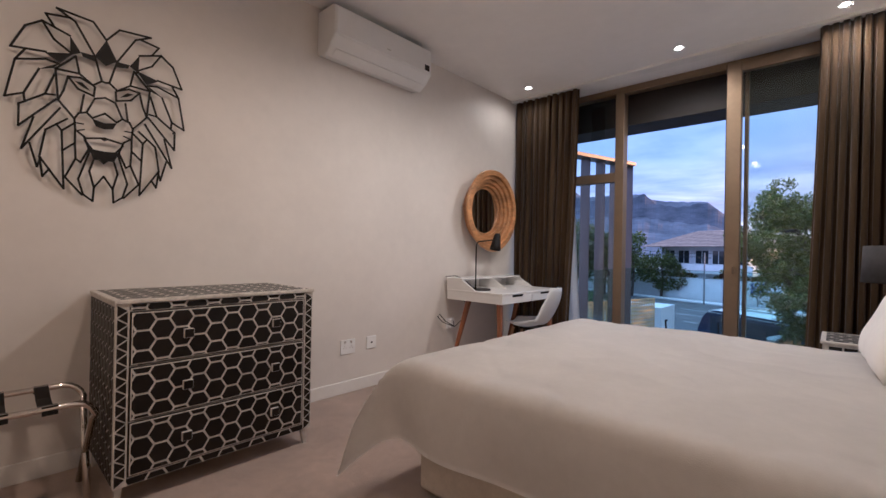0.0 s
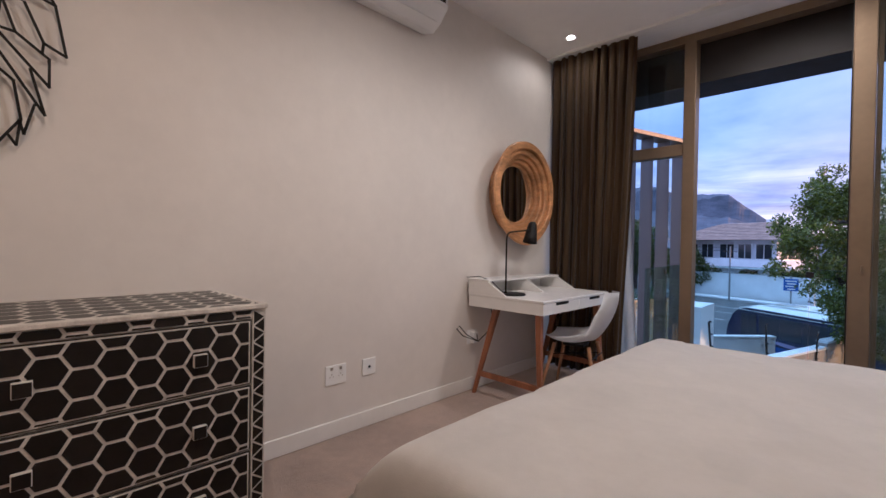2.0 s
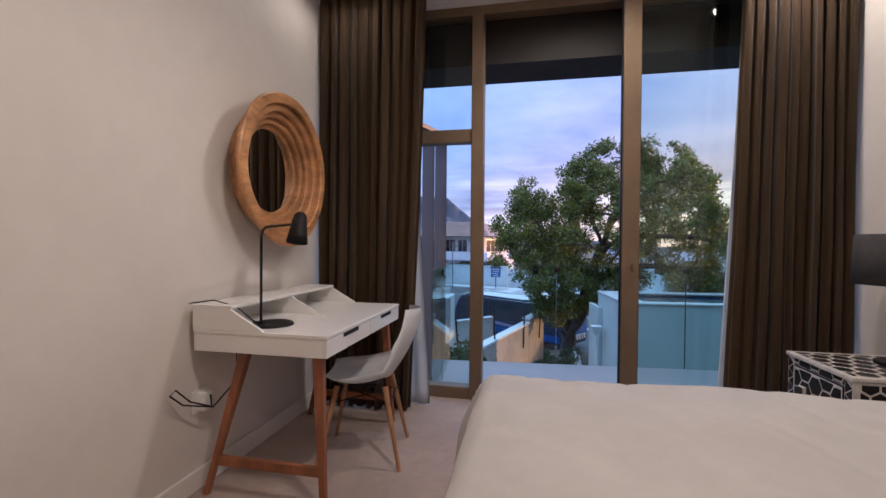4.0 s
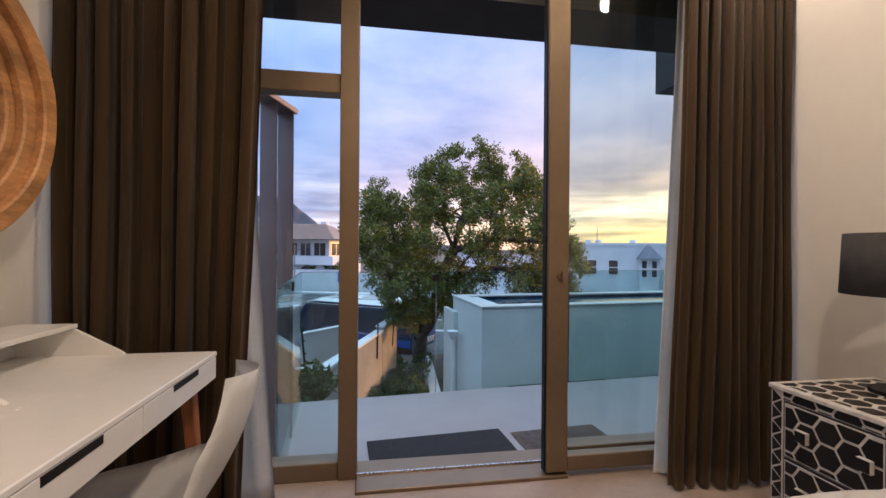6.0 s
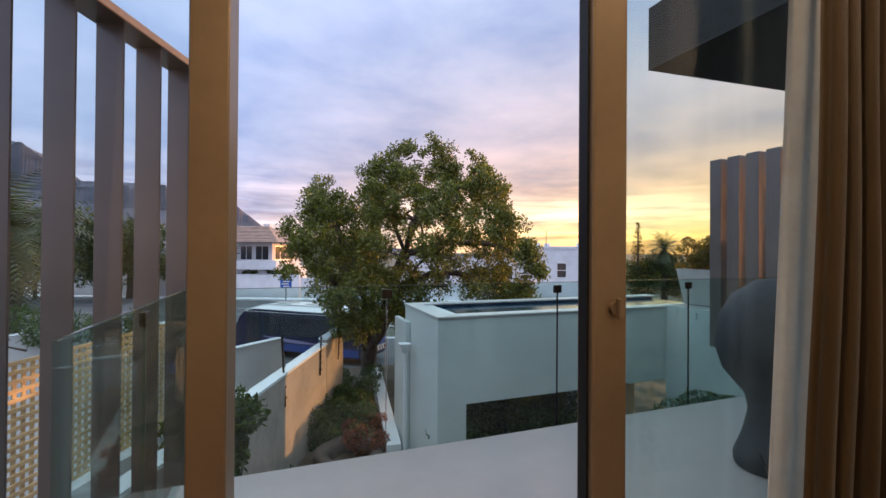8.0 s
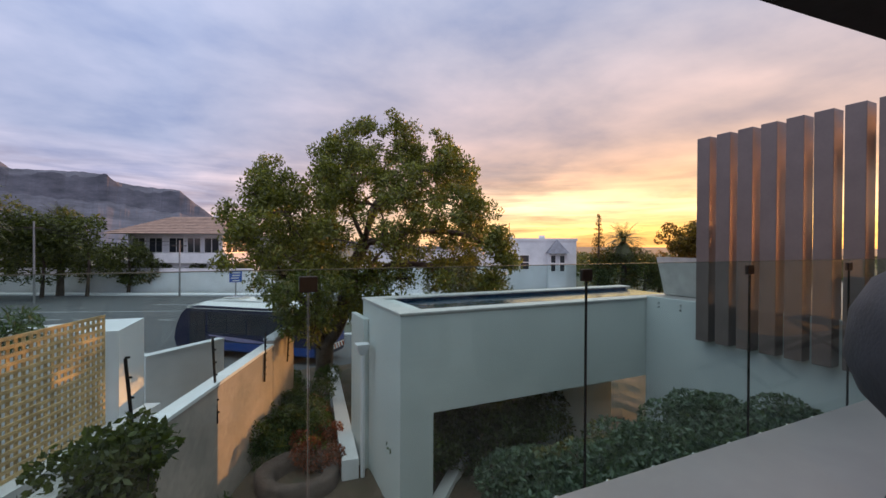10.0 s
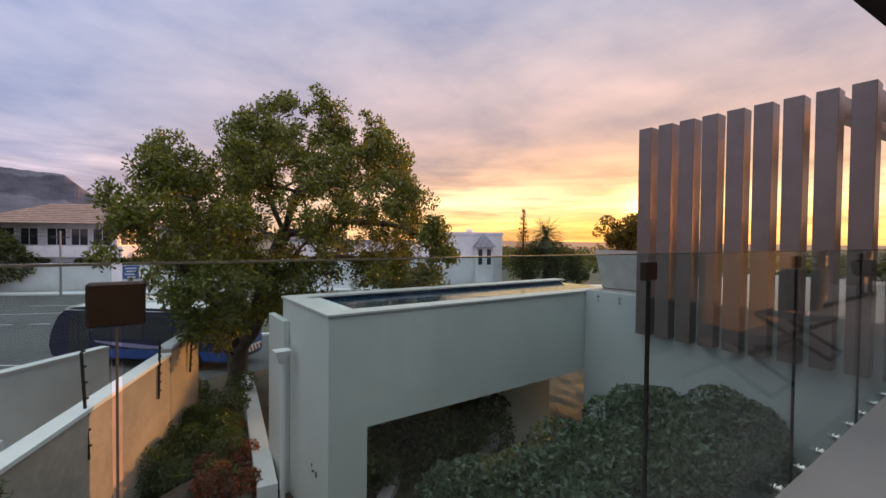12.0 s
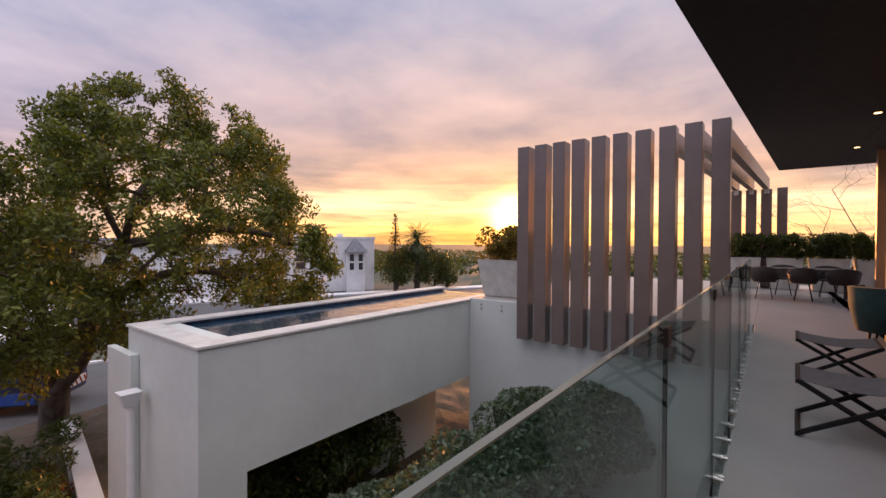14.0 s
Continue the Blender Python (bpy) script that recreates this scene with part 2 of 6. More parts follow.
POLEGREY = mat("grey_pole_paint", (0.23, 0.225, 0.22), 0.7, vary=0.08, scale=3)
CLIP = mat("dark_bronze_clip", (0.035, 0.026, 0.022), 0.45, metal=0.5, vary=0.06, scale=20)
GLASSEDGE = mat("green_glass_edge", (0.13, 0.15, 0.13), 0.15, vary=0.05, scale=3)
LEAF = leafy("tree_leaves", (0.125, 0.142, 0.025), (0.055, 0.070, 0.016))
SHRUB = leafy("grey_green_shrub_leaves", (0.10, 0.145, 0.095), (0.035, 0.06, 0.038))
HEDGE = leafy("dark_hedge_leaves", (0.07, 0.088, 0.022), (0.028, 0.042, 0.013), translucent=0.45)
GREENS = leafy("garden_leaves", (0.06, 0.095, 0.025), (0.025, 0.045, 0.015))
REDLEAF = leafy("rusty_garden_leaves", (0.22, 0.06, 0.03), (0.08, 0.05, 0.02))
# leaf green warmed in its colour to carry the orange backlight of the sunset
SUNSETLEAF = leafy("sunset_tinted_leaves", (0.16, 0.115, 0.03), (0.06, 0.05, 0.014), translucent=0.6)
MATS_TUFT = leafy("yellow_green_grass", (0.16, 0.17, 0.04), (0.07, 0.09, 0.02))
PALMLEAF = leafy("palm_fronds", (0.065, 0.08, 0.025), (0.03, 0.04, 0.015), translucent=0.2)

# ---------------------------------------------------------------- building helpers


def box(bm, x0, x1, y0, y1, z0, z1, bevel=0.0, seg=1):
    made = bmesh.ops.create_cube(bm, size=1.0)["verts"]
    for v in made:
        v.co = Vector((x0 + (x1 - x0) * (v.co.x + 0.5), y0 + (y1 - y0) * (v.co.y + 0.5), z0 + (z1 - z0) * (v.co.z + 0.5)))
    if bevel:
        edges = list({e for v in made for e in v.link_edges})
        bmesh.ops.bevel(bm, geom=edges, offset=bevel, segments=seg, affect="EDGES", profile=0.5)
    return bm


def rod(bm, p0, p1, r0, r1=None, seg=10):
    r1 = r0 if r1 is None else r1
    p0, p1 = Vector(p0), Vector(p1)
    d = p1 - p0
    m = Matrix.Translation((p0 + p1) / 2) @ d.to_track_quat("Z", "Y").to_matrix().to_4x4()
    bmesh.ops.create_cone(bm, cap_ends=True, segments=seg, radius1=r0, radius2=r1, depth=d.length, matrix=m)
    return bm


def sweep(bm, points, r, seg=8):
    pts = [Vector(p) for p in points]
    rings = []
    for i, p in enumerate(pts):
        d = (pts[min(i + 1, len(pts) - 1)] - pts[max(i - 1, 0)]).normalized()
        q = d.to_track_quat("Z", "Y")
        rr = r[i] if isinstance(r, (list, tuple)) else r
        rings.append([bm.verts.new(p + q @ Vector((rr * math.cos(2 * math.pi * k / seg), rr * math.sin(2 * math.pi * k / seg), 0))) for k in range(seg)])
    for a, b in zip(rings, rings[1:]):
        for k in range(seg):
            bm.faces.new((a[k], a[(k + 1) % seg], b[(k + 1) % seg], b[k]))
    bm.faces.new(rings[0][::-1]), bm.faces.new(rings[-1])
    return bm


def bar(bm, p0, p1, w, h, up=(0, 0, 1)):
    """A straight bar of rectangular section w (across) by h (along up)."""
    p0, p1 = Vector(p0), Vector(p1)
    d = (p1 - p0).normalized()
    s = d.cross(Vector(up)).normalized()
    u = s.cross(d)
    ring = [s * w / 2 + u * h / 2, -s * w / 2 + u * h / 2, -s * w / 2 - u * h / 2, s * w / 2 - u * h / 2]
    a, b = [bm.verts.new(p0 + v) for v in ring], [bm.verts.new(p1 + v) for v in ring]
    for k in range(4):
        bm.faces.new((a[k], b[k], b[(k + 1) % 4], a[(k + 1) % 4]))
    bm.faces.new(a), bm.faces.new(b[::-1])
    return bm


def mesh_of(name, bm, material, smooth=False):
    bmesh.ops.recalc_face_normals(bm, faces=bm.faces)
    me = bpy.data.meshes.new(name)
    bm.to_mesh(me)
    bm.free()
    if material:
        me.materials.append(material)
    if smooth:
        me.shade_smooth()
    return me


def part(name, bm, material, parent, label="", smooth=False):
    ob = new(name, mesh_of(name, bm, material, smooth))
    ob.parent = parent
    if label:
        ob["label"] = label
    return ob


def solid(name, bm, material, label="", category="", kind="", group="", smooth=False):
    return tagged(new(name, mesh_of(name, bm, material, smooth)), label, category, group, kind)


def thing(name, m, label, category, group="", kind=""):
    ob = new(name)
    ob.empty_display_size = 0.1
    ob.matrix_world = m if isinstance(m, Matrix) else Matrix.Translation(m)
    return tagged(ob, label, category, group, kind)


def B(*a, **k):
    return box(bmesh.new(), *a, **k)


def R(*a, **k):
    return rod(bmesh.new(), *a, **k)


def copies(name, data, parent, places):
    for m in places:
        ob = new(name, data)
        ob.parent = parent
        ob.matrix_local = m if isinstance(m, Matrix) else Matrix.Translation(m)


# ---------------------------------------------------------------- the room
# the bedroom block stands about five degrees askew to the terrace, turning about its door
ROOM = Matrix.Translation((1.7, 4.9, 0)) @ Matrix.Rotation(radians(-4.8), 4, "Z") @ Matrix.Translation((-1.7, -4.9, 0))
BEFORE = {o.name for o in scene.objects}
RX, WY, CZ, BY = 3.44, 4.90, 2.99, -1.6  # right wall, window plane, ceiling, back wall
FB, PW = -0.13, 0.11  # balcony floor level, frame depth

solid("floor", B(-0.2, RX + 0.2, BY - 0.2, WY + 0.10, -0.2, 0.0), CARPET, "beige cut pile carpet across the bedroom", "floor", "structure")
solid("wall_west", B(-0.2, 0, BY - 0.2, WY + 0.1, 0.0, CZ), PLASTER, "smooth off-white painted bedroom wall", "wall", "structure")
solid("wall_south", B(0, RX, BY - 0.2, BY, 0.0, CZ), PLASTER, "smooth off-white painted bedroom wall", "wall", "structure")
solid("wall_east", B(RX, RX + 0.2, BY - 0.2, WY + 0.1, 0.0, CZ), PLASTER, "smooth off-white painted bedroom wall", "wall", "structure")
solid("ceiling", B(-0.2, RX + 0.2, BY - 0.2, WY + 0.1, CZ, CZ + 0.2), CEIL, "flat white painted ceiling", "ceiling", "structure")
solid("baseboard_west", B(0, 0.015, BY, WY - 0.1, 0.0, 0.10, bevel=0.004), TRIM, "white painted skirting board", "baseboard", "structure")
solid("baseboard_east", B(RX - 0.015, RX, BY, WY - 0.1, 0.0, 0.10, bevel=0.004), TRIM, "white painted skirting board", "baseboard", "structure")
solid("curtain_rail_trim", B(0.0, RX, 4.46, 4.58, CZ - 0.022, CZ), TRIM, "slim white curtain rail on the ceiling", "rail", "structure")


def window_wall():
    w = thing("window_1", (0, WY, 0), "full-height bronze aluminium window and open sliding door", "window", kind="structure")
    H0, H1, T0, T1 = 2.92, CZ, 1.965, 2.065
    part("window_frame", B(0, RX, -0.05, 0.06, H0, H1, bevel=0.004), ALU, w, "bronze aluminium head rail")
    part("window_frame", B(1.112, 1.205, -0.06, 0.06, 0.0, H0, bevel=0.004), ALU, w)
    part("window_frame", B(2.285, 2.315, -0.03, 0.03, 0.0, H0, bevel=0.004), ALU, w)
    part("window_frame", B(0, 0.05, -0.05, 0.06, 0.0, H0, bevel=0.003), ALU, w)
    part("window_frame", B(RX - 0.05, RX, -0.05, 0.06, 0.0, H0, bevel=0.003), ALU, w)
    part("transom", B(0.05, 1.111, -0.045, 0.05, T0, T1, bevel=0.004), ALU, w)
    part("sill_rail", B(0.05, 1.111, -0.05, 0.06, 0.0, 0.09, bevel=0.004), ALU, w)
    part("sill_rail", B(2.315, RX - 0.05, -0.05, 0.06, 0.0, 0.09, bevel=0.004), ALU, w)
    part("door_track", B(1.205, 2.285, -0.20, 0.10, -0.02, 0.018, bevel=0.003), ALU, w, "bronze sliding door track")
    part("door_track", B(1.205, 2.325, -0.055, -0.045, 0.018, 0.028), STEEL, w)
    g = [part("pane", B(0.05, 1.111, -0.004, 0.004, 0.09, T0), GLASS, w), part("pane", B(0.05, 1.111, -0.004, 0.004, T1, H0), GLASS, w),
         part("pane", B(2.315, RX - 0.05, -0.004, 0.004, 0.09, H0), GLASS, w)]
    door = part("sliding_leaf", B(2.168, 2.282, -0.195, -0.115, 0.03, H0 - 0.005, bevel=0.006), ALU, w, "slid-open glass door leaf with bronze frame")
    part("leaf_stile", B(3.24, 3.32, -0.19, -0.125, 0.03, H0 - 0.005, bevel=0.004), ALU, door)
    part("leaf_rail", B(2.282, 3.24, -0.19, -0.125, 0.03, 0.11, bevel=0.004), ALU, door)
    part("leaf_rail", B(2.282, 3.24, -0.19, -0.125, 2.83, H0 - 0.005, bevel=0.004), ALU, door)
    part("leaf_pane", B(2.282, 3.24, -0.162, -0.154, 0.11, 2.83), GLASS, door)
    lock = rod(bmesh.new(), (2.235, -0.195, 1.04), (2.235, -0.210, 1.04), 0.018, seg=16)
    box(lock, 2.230, 2.240, -0.230, -0.209, 1.01, 1.07, bevel=0.003)
    part("lock", lock, ALU, door, "bronze thumb-turn lock")
    part("door_seal", B(2.161, 2.168, -0.175, -0.135, 0.03, H0), BLACK, door)
    g.append(next(c for c in door.children if c.name.startswith("leaf_pane")))
    for p in g:
        p.visible_shadow = False
    return w


window_wall()

solid("threshold", B(0.0, RX, WY + 0.06, WY + 0.101, FB, -0.004), CONCRETE, "pale step below the sliding door", "step", "structure")
solid("soffit_low", B(-0.2, 4.67, WY + 0.1, 5.42, 2.60, 3.6), SOFFIT, "charcoal painted overhang above the window", "soffit", "structure")

# ---------------------------------------------------------------- leaves and trees


def scatter(name, rng, centers, radii, count, size, flat=0.35, shell=0.45, droop=0.0):
    """One mesh of many small pointed leaves, spread in and near the skin of a set of blobs."""
    centers, radii = np.array(centers, float), np.array(radii, float)
    if radii.ndim == 1:
        radii = radii[:, None] * np.ones(3)
    vol = radii.prod(1) ** (2 / 3)
    pick = rng.choice(len(centers), count, p=vol / vol.sum())
    d = rng.normal(size=(count, 3))
    d /= np.linalg.norm(d, axis=1)[:, None]
    r = (shell + (1 - shell) * rng.random(count)) ** 0.7
    p = centers[pick] + d * r[:, None] * radii[pick]
    a = rng.normal(size=(count, 3)) + d * 0.6
    a[:, 2] -= droop
    a /= np.linalg.norm(a, axis=1)[:, None]
    b = np.cross(a, rng.normal(size=(count, 3)))
    b /= np.linalg.norm(b, axis=1)[:, None]
    s = size * (0.6 + 0.8 * rng.random(count))[:, None]
    v = np.stack([p - a * s * 0.5, p + b * s * flat * 0.5, p + a * s * 0.5, p - b * s * flat * 0.5], 1).reshape(-1, 3)
    f = np.arange(count * 4).reshape(-1, 4)
    me = bpy.data.meshes.new(name)
    me.from_pydata(v.tolist(), [], f.tolist())
    return me


def leaf_part(name, rng, material, parent, centers, radii, count, size, **k):
    me = scatter(name, rng, centers, radii, count, size, **k)
    me.materials.append(material)
    ob = new(name, me)
    ob.parent = parent
    return ob


def branch(bm, rng, start, way, length, radius, depth, tips, spread=0.6):
    pts, rad = [Vector(start)], [radius]
    d = Vector(way).normalized()
    n = 5
    for i in range(n):
        d = (d + Vector(rng.normal(size=3)) * 0.16 + Vector((0, 0, 0.05))).normalized()
        pts.append(pts[-1] + d * length / n)
        rad.append(radius * (1 - 0.45 * (i + 1) / n))
    sweep(bm, pts, rad, seg=7 if depth > 1 else 5)
    if depth == 0:
        tips.append(pts[-1])
        return
    for k in range(3 if depth > 1 else 4):
        i = 2 + k % 4 if k else n
        side = Vector(rng.normal(size=3)).cross(d).normalized()
        branch(bm, rng, pts[i], d + side * spread * (0.7 + 0.6 * rng.random()), length * (0.62 + 0.15 * rng.random()), rad[i] * 0.72, depth - 1, tips, spread)


# ---------------------------------------------------------------- bedroom things


def clip_poly(poly, u0, u1, v0, v1):
    for axis, limit, sign in ((0, u0, 1), (0, u1, -1), (1, v0, 1), (1, v1, -1)):
        out = []
        for i, p in enumerate(poly):
            q = poly[(i + 1) % len(poly)]
            a, b = sign * (p[axis] - limit), sign * (q[axis] - limit)
            if a >= 0:
                out.append(p)
            if a * b < 0:
                s = a / (a - b)
                out.append((p[0] + s * (q[0] - p[0]), p[1] + s * (q[1] - p[1])))
        poly = out
        if len(poly) < 3:
            return []
    return poly


def hexagon(r, pointy):
    return [(r * math.cos(math.radians(60 * k + (30 if pointy else 0))), r * math.sin(math.radians(60 * k + (30 if pointy else 0)))) for k in range(6)]


def prism(bm, poly, depth):
    """A thin tile: its face at x = depth, over the y-z plane."""
    a = [bm.verts.new((0.0, u, v)) for u, v in poly]
    k = 0.0012
    cu, cv = sum(p[0] for p in poly) / len(poly), sum(p[1] for p in poly) / len(poly)
    b = []
    for u, v in poly:
        d = max(1e-6, math.hypot(u - cu, v - cv))
        b.append(bm.verts.new((depth, u - (u - cu) / d * k, v - (v - cv) / d * k)))
    n = len(poly)
    for i in range(n):
        bm.faces.new((a[i], a[(i + 1) % n], b[(i + 1) % n], b[i]))
    bm.faces.new(b)


def hex_field(parent, m, w, h, pitch, gap, pointy=False, du=0.0, dv=0.0, depth=0.0025):
    """Black hexagon tiles over a w by h panel lying in the y-z plane of the pose m; whole tiles singly, cut ones together."""
    r_grid = pitch / 1.5
    r = r_grid - gap / math.sqrt(3)
    shape = hexagon(r, pointy)
    whole_bm = bmesh.new()
    prism(whole_bm, shape, depth)
    whole = mesh_of("hex_tile", whole_bm, INK)
    step = math.sqrt(3) * r_grid
    n = int(max(w, h) / min(pitch, step)) + 3
    for i in range(-2, n):
        for j in range(-2, n):
            a, b = i * pitch, (j + 0.5 * (i % 2)) * step
            cu, cv = (b + du, a + dv) if pointy else (a + du, b + dv)
            poly = [(cu + x, cv + y) for x, y in shape]
            if all(0 <= x <= w and 0 <= y <= h for x, y in poly):
                ob = new("hex_tile", whole)
                ob.parent = parent
                ob.matrix_local = m @ Matrix.Translation((0, cu, cv))
            else:
                c = clip_poly(poly, 0, w, 0, h)
                if len(c) >= 3 and abs(sum(c[k - 1][0] * c[k][1] - c[k][0] * c[k - 1][1] for k in range(len(c)))) > 6e-5:
                    cut = bmesh.new()
                    prism(cut, c, depth)
                    part("cut_tile", cut, INK, parent).matrix_local = m


def triangle_strip(parent, m, w, h, count):
    g, step = 0.006, h / count
    tiles = []
    for tri in ([(g, g), (w - g, step / 2), (g, step - g)], [(w - g, -step / 2 + g), (w - g, step / 2 - g), (g * 1.5, 0.0)]):
        bm = bmesh.new()
        prism(bm, tri, 0.002)
        tiles.append(mesh_of("triangle_tile", bm, INK))
    copies("triangle_tile", tiles[0], parent, [m @ Matrix.Translation((0, 0, step * k)) for k in range(count)])
    copies("triangle_tile", tiles[1], parent, [m @ Matrix.Translation((0, 0, step * k)) for k in range(1, count)])


def inlay_chest(name, at, depth, width, height, leg, drawers, pitch, label, gap=0.009, shift=0.005):
    """A chest that faces +x, its back at x = 0, one side at y = 0."""
    c = thing(name, at, label, "chest")
    z0 = leg
    post = 0.05
    body = part("body", B(0, depth - 0.012, 0, width, z0, height - 0.018, bevel=0.003), BONE, c, "black and bone inlay carcass")
    top = part("top", B(-0.002, depth + 0.006, -0.006, width + 0.006, height - 0.018, height, bevel=0.003), BONE, c)
    hex_field(top, Matrix(((0, 0, 1, 0.02), (0, 1, 0, 0.02), (1, 0, 0, height), (0, 0, 0, 1))), width - 0.04, depth - 0.04, pitch, gap * 1.6, depth=0.0006)
    # side panels
    hex_field(body, Matrix(((0, 1, 0, 0.02), (-1, 0, 0, 0.0), (0, 0, 1, z0 + 0.01), (0, 0, 0, 1))), depth - 0.05, height - z0 - 0.04, pitch * 0.80, gap, pointy=True)
    hex_field(body, Matrix(((0, 1, 0, 0.02), (1, 0, 0, width), (0, 0, 1, z0 + 0.01), (0, 0, 0, 1))), depth - 0.05, height - z0 - 0.04, pitch * 0.80, gap, pointy=True)
    fx = depth - 0.012
    for y in (0.0, width - post):
        p = part("corner_post", B(fx, fx + 0.008, y, y + post, z0, height - 0.018, bevel=0.001), BONE, c)
        triangle_strip(p, Matrix.Translation((fx + 0.008, y, z0)), post, height - z0 - 0.018, int((height - z0) / 0.062))
    dw, rail = width - 2 * post, 0.035
    t = part("rail", B(fx, fx + 0.006, post, width - post, height - 0.018 - rail, height - 0.018), BONE, c)
    hex_field(t, Matrix.Translation((fx + 0.006, post, height - 0.018 - rail + 0.003)), dw, rail - 0.006, pitch, gap, du=shift, dv=-0.035)
    t = part("rail", B(fx, fx + 0.006, post, width - post, z0, z0 + rail), BONE, c)
    hex_field(t, Matrix.Translation((fx + 0.006, post, z0 + 0.003)), dw, rail - 0.006, pitch, gap, du=shift, dv=0.03)
    dh = (height - 0.018 - z0 - 2 * rail) / drawers
    for k in range(drawers):
        z = z0 + rail + k * dh
        d = part("drawer", B(fx, fx + 0.010, post + 0.004, width - post - 0.004, z + 0.003, z + dh - 0.003, bevel=0.0015), INK, c, "drawer front with hexagon inlay")
        part("drawer_panel", B(fx + 0.009, fx + 0.011, post + 0.009, width - post - 0.009, z + 0.007, z + dh - 0.007), BONE, d)
        hex_field(d, Matrix.Translation((fx + 0.011, post + 0.014, z + 0.012)), dw - 0.028, dh - 0.024, pitch, gap, du=shift, dv=0.02 + 0.04 * k)
        for y in (width * 0.3, width * 0.76):
            hb = B(fx + 0.011, fx + 0.028, y - 0.022, y + 0.022, z + dh * 0.5 - 0.022, z + dh * 0.5 + 0.022, bevel=0.002)
            knob = part("knob", hb, BONE, d, "square inlaid knob")
            part("knob_face", B(fx + 0.028, fx + 0.030, y - 0.0195, y + 0.0195, z + dh * 0.5 - 0.0195, z + dh * 0.5 + 0.0195), INK, d)
    for x in (0.03, depth - 0.05):
        for y in (0.03, width - 0.03):
            b = bmesh.new()
            s = 1 if y > 0.1 else -1
            bar(b, (x, y, 0.0), (x, y, leg), 0.03, 0.03, up=(0, 1, 0))
            for v in b.verts:
                if v.co.z < 0.01:
                    v.co.x, v.co.y = x + (v.co.x - x) * 0.6 + (0.012 if x > 0.1 else 0), y + (v.co.y - y) * 0.6 + 0.01 * s
            part("leg", b, BONE, c)
    return c


inlay_chest("chest_of_drawers", (0.022, 0.515, 0), 0.59, 0.955, 0.925, 0.095, 3, 0.0785, "black chest of drawers with bone hexagon inlay against the wall", shift=0.038)
inlay_chest("bedside_chest", Matrix.Translation((3.36, 4.11, 0)) @ Matrix.Rotation(radians(180), 4, "Z"), 0.50, 0.45, 0.655, 0.13, 2, 0.075, "small black bedside chest with bone hexagon inlay")


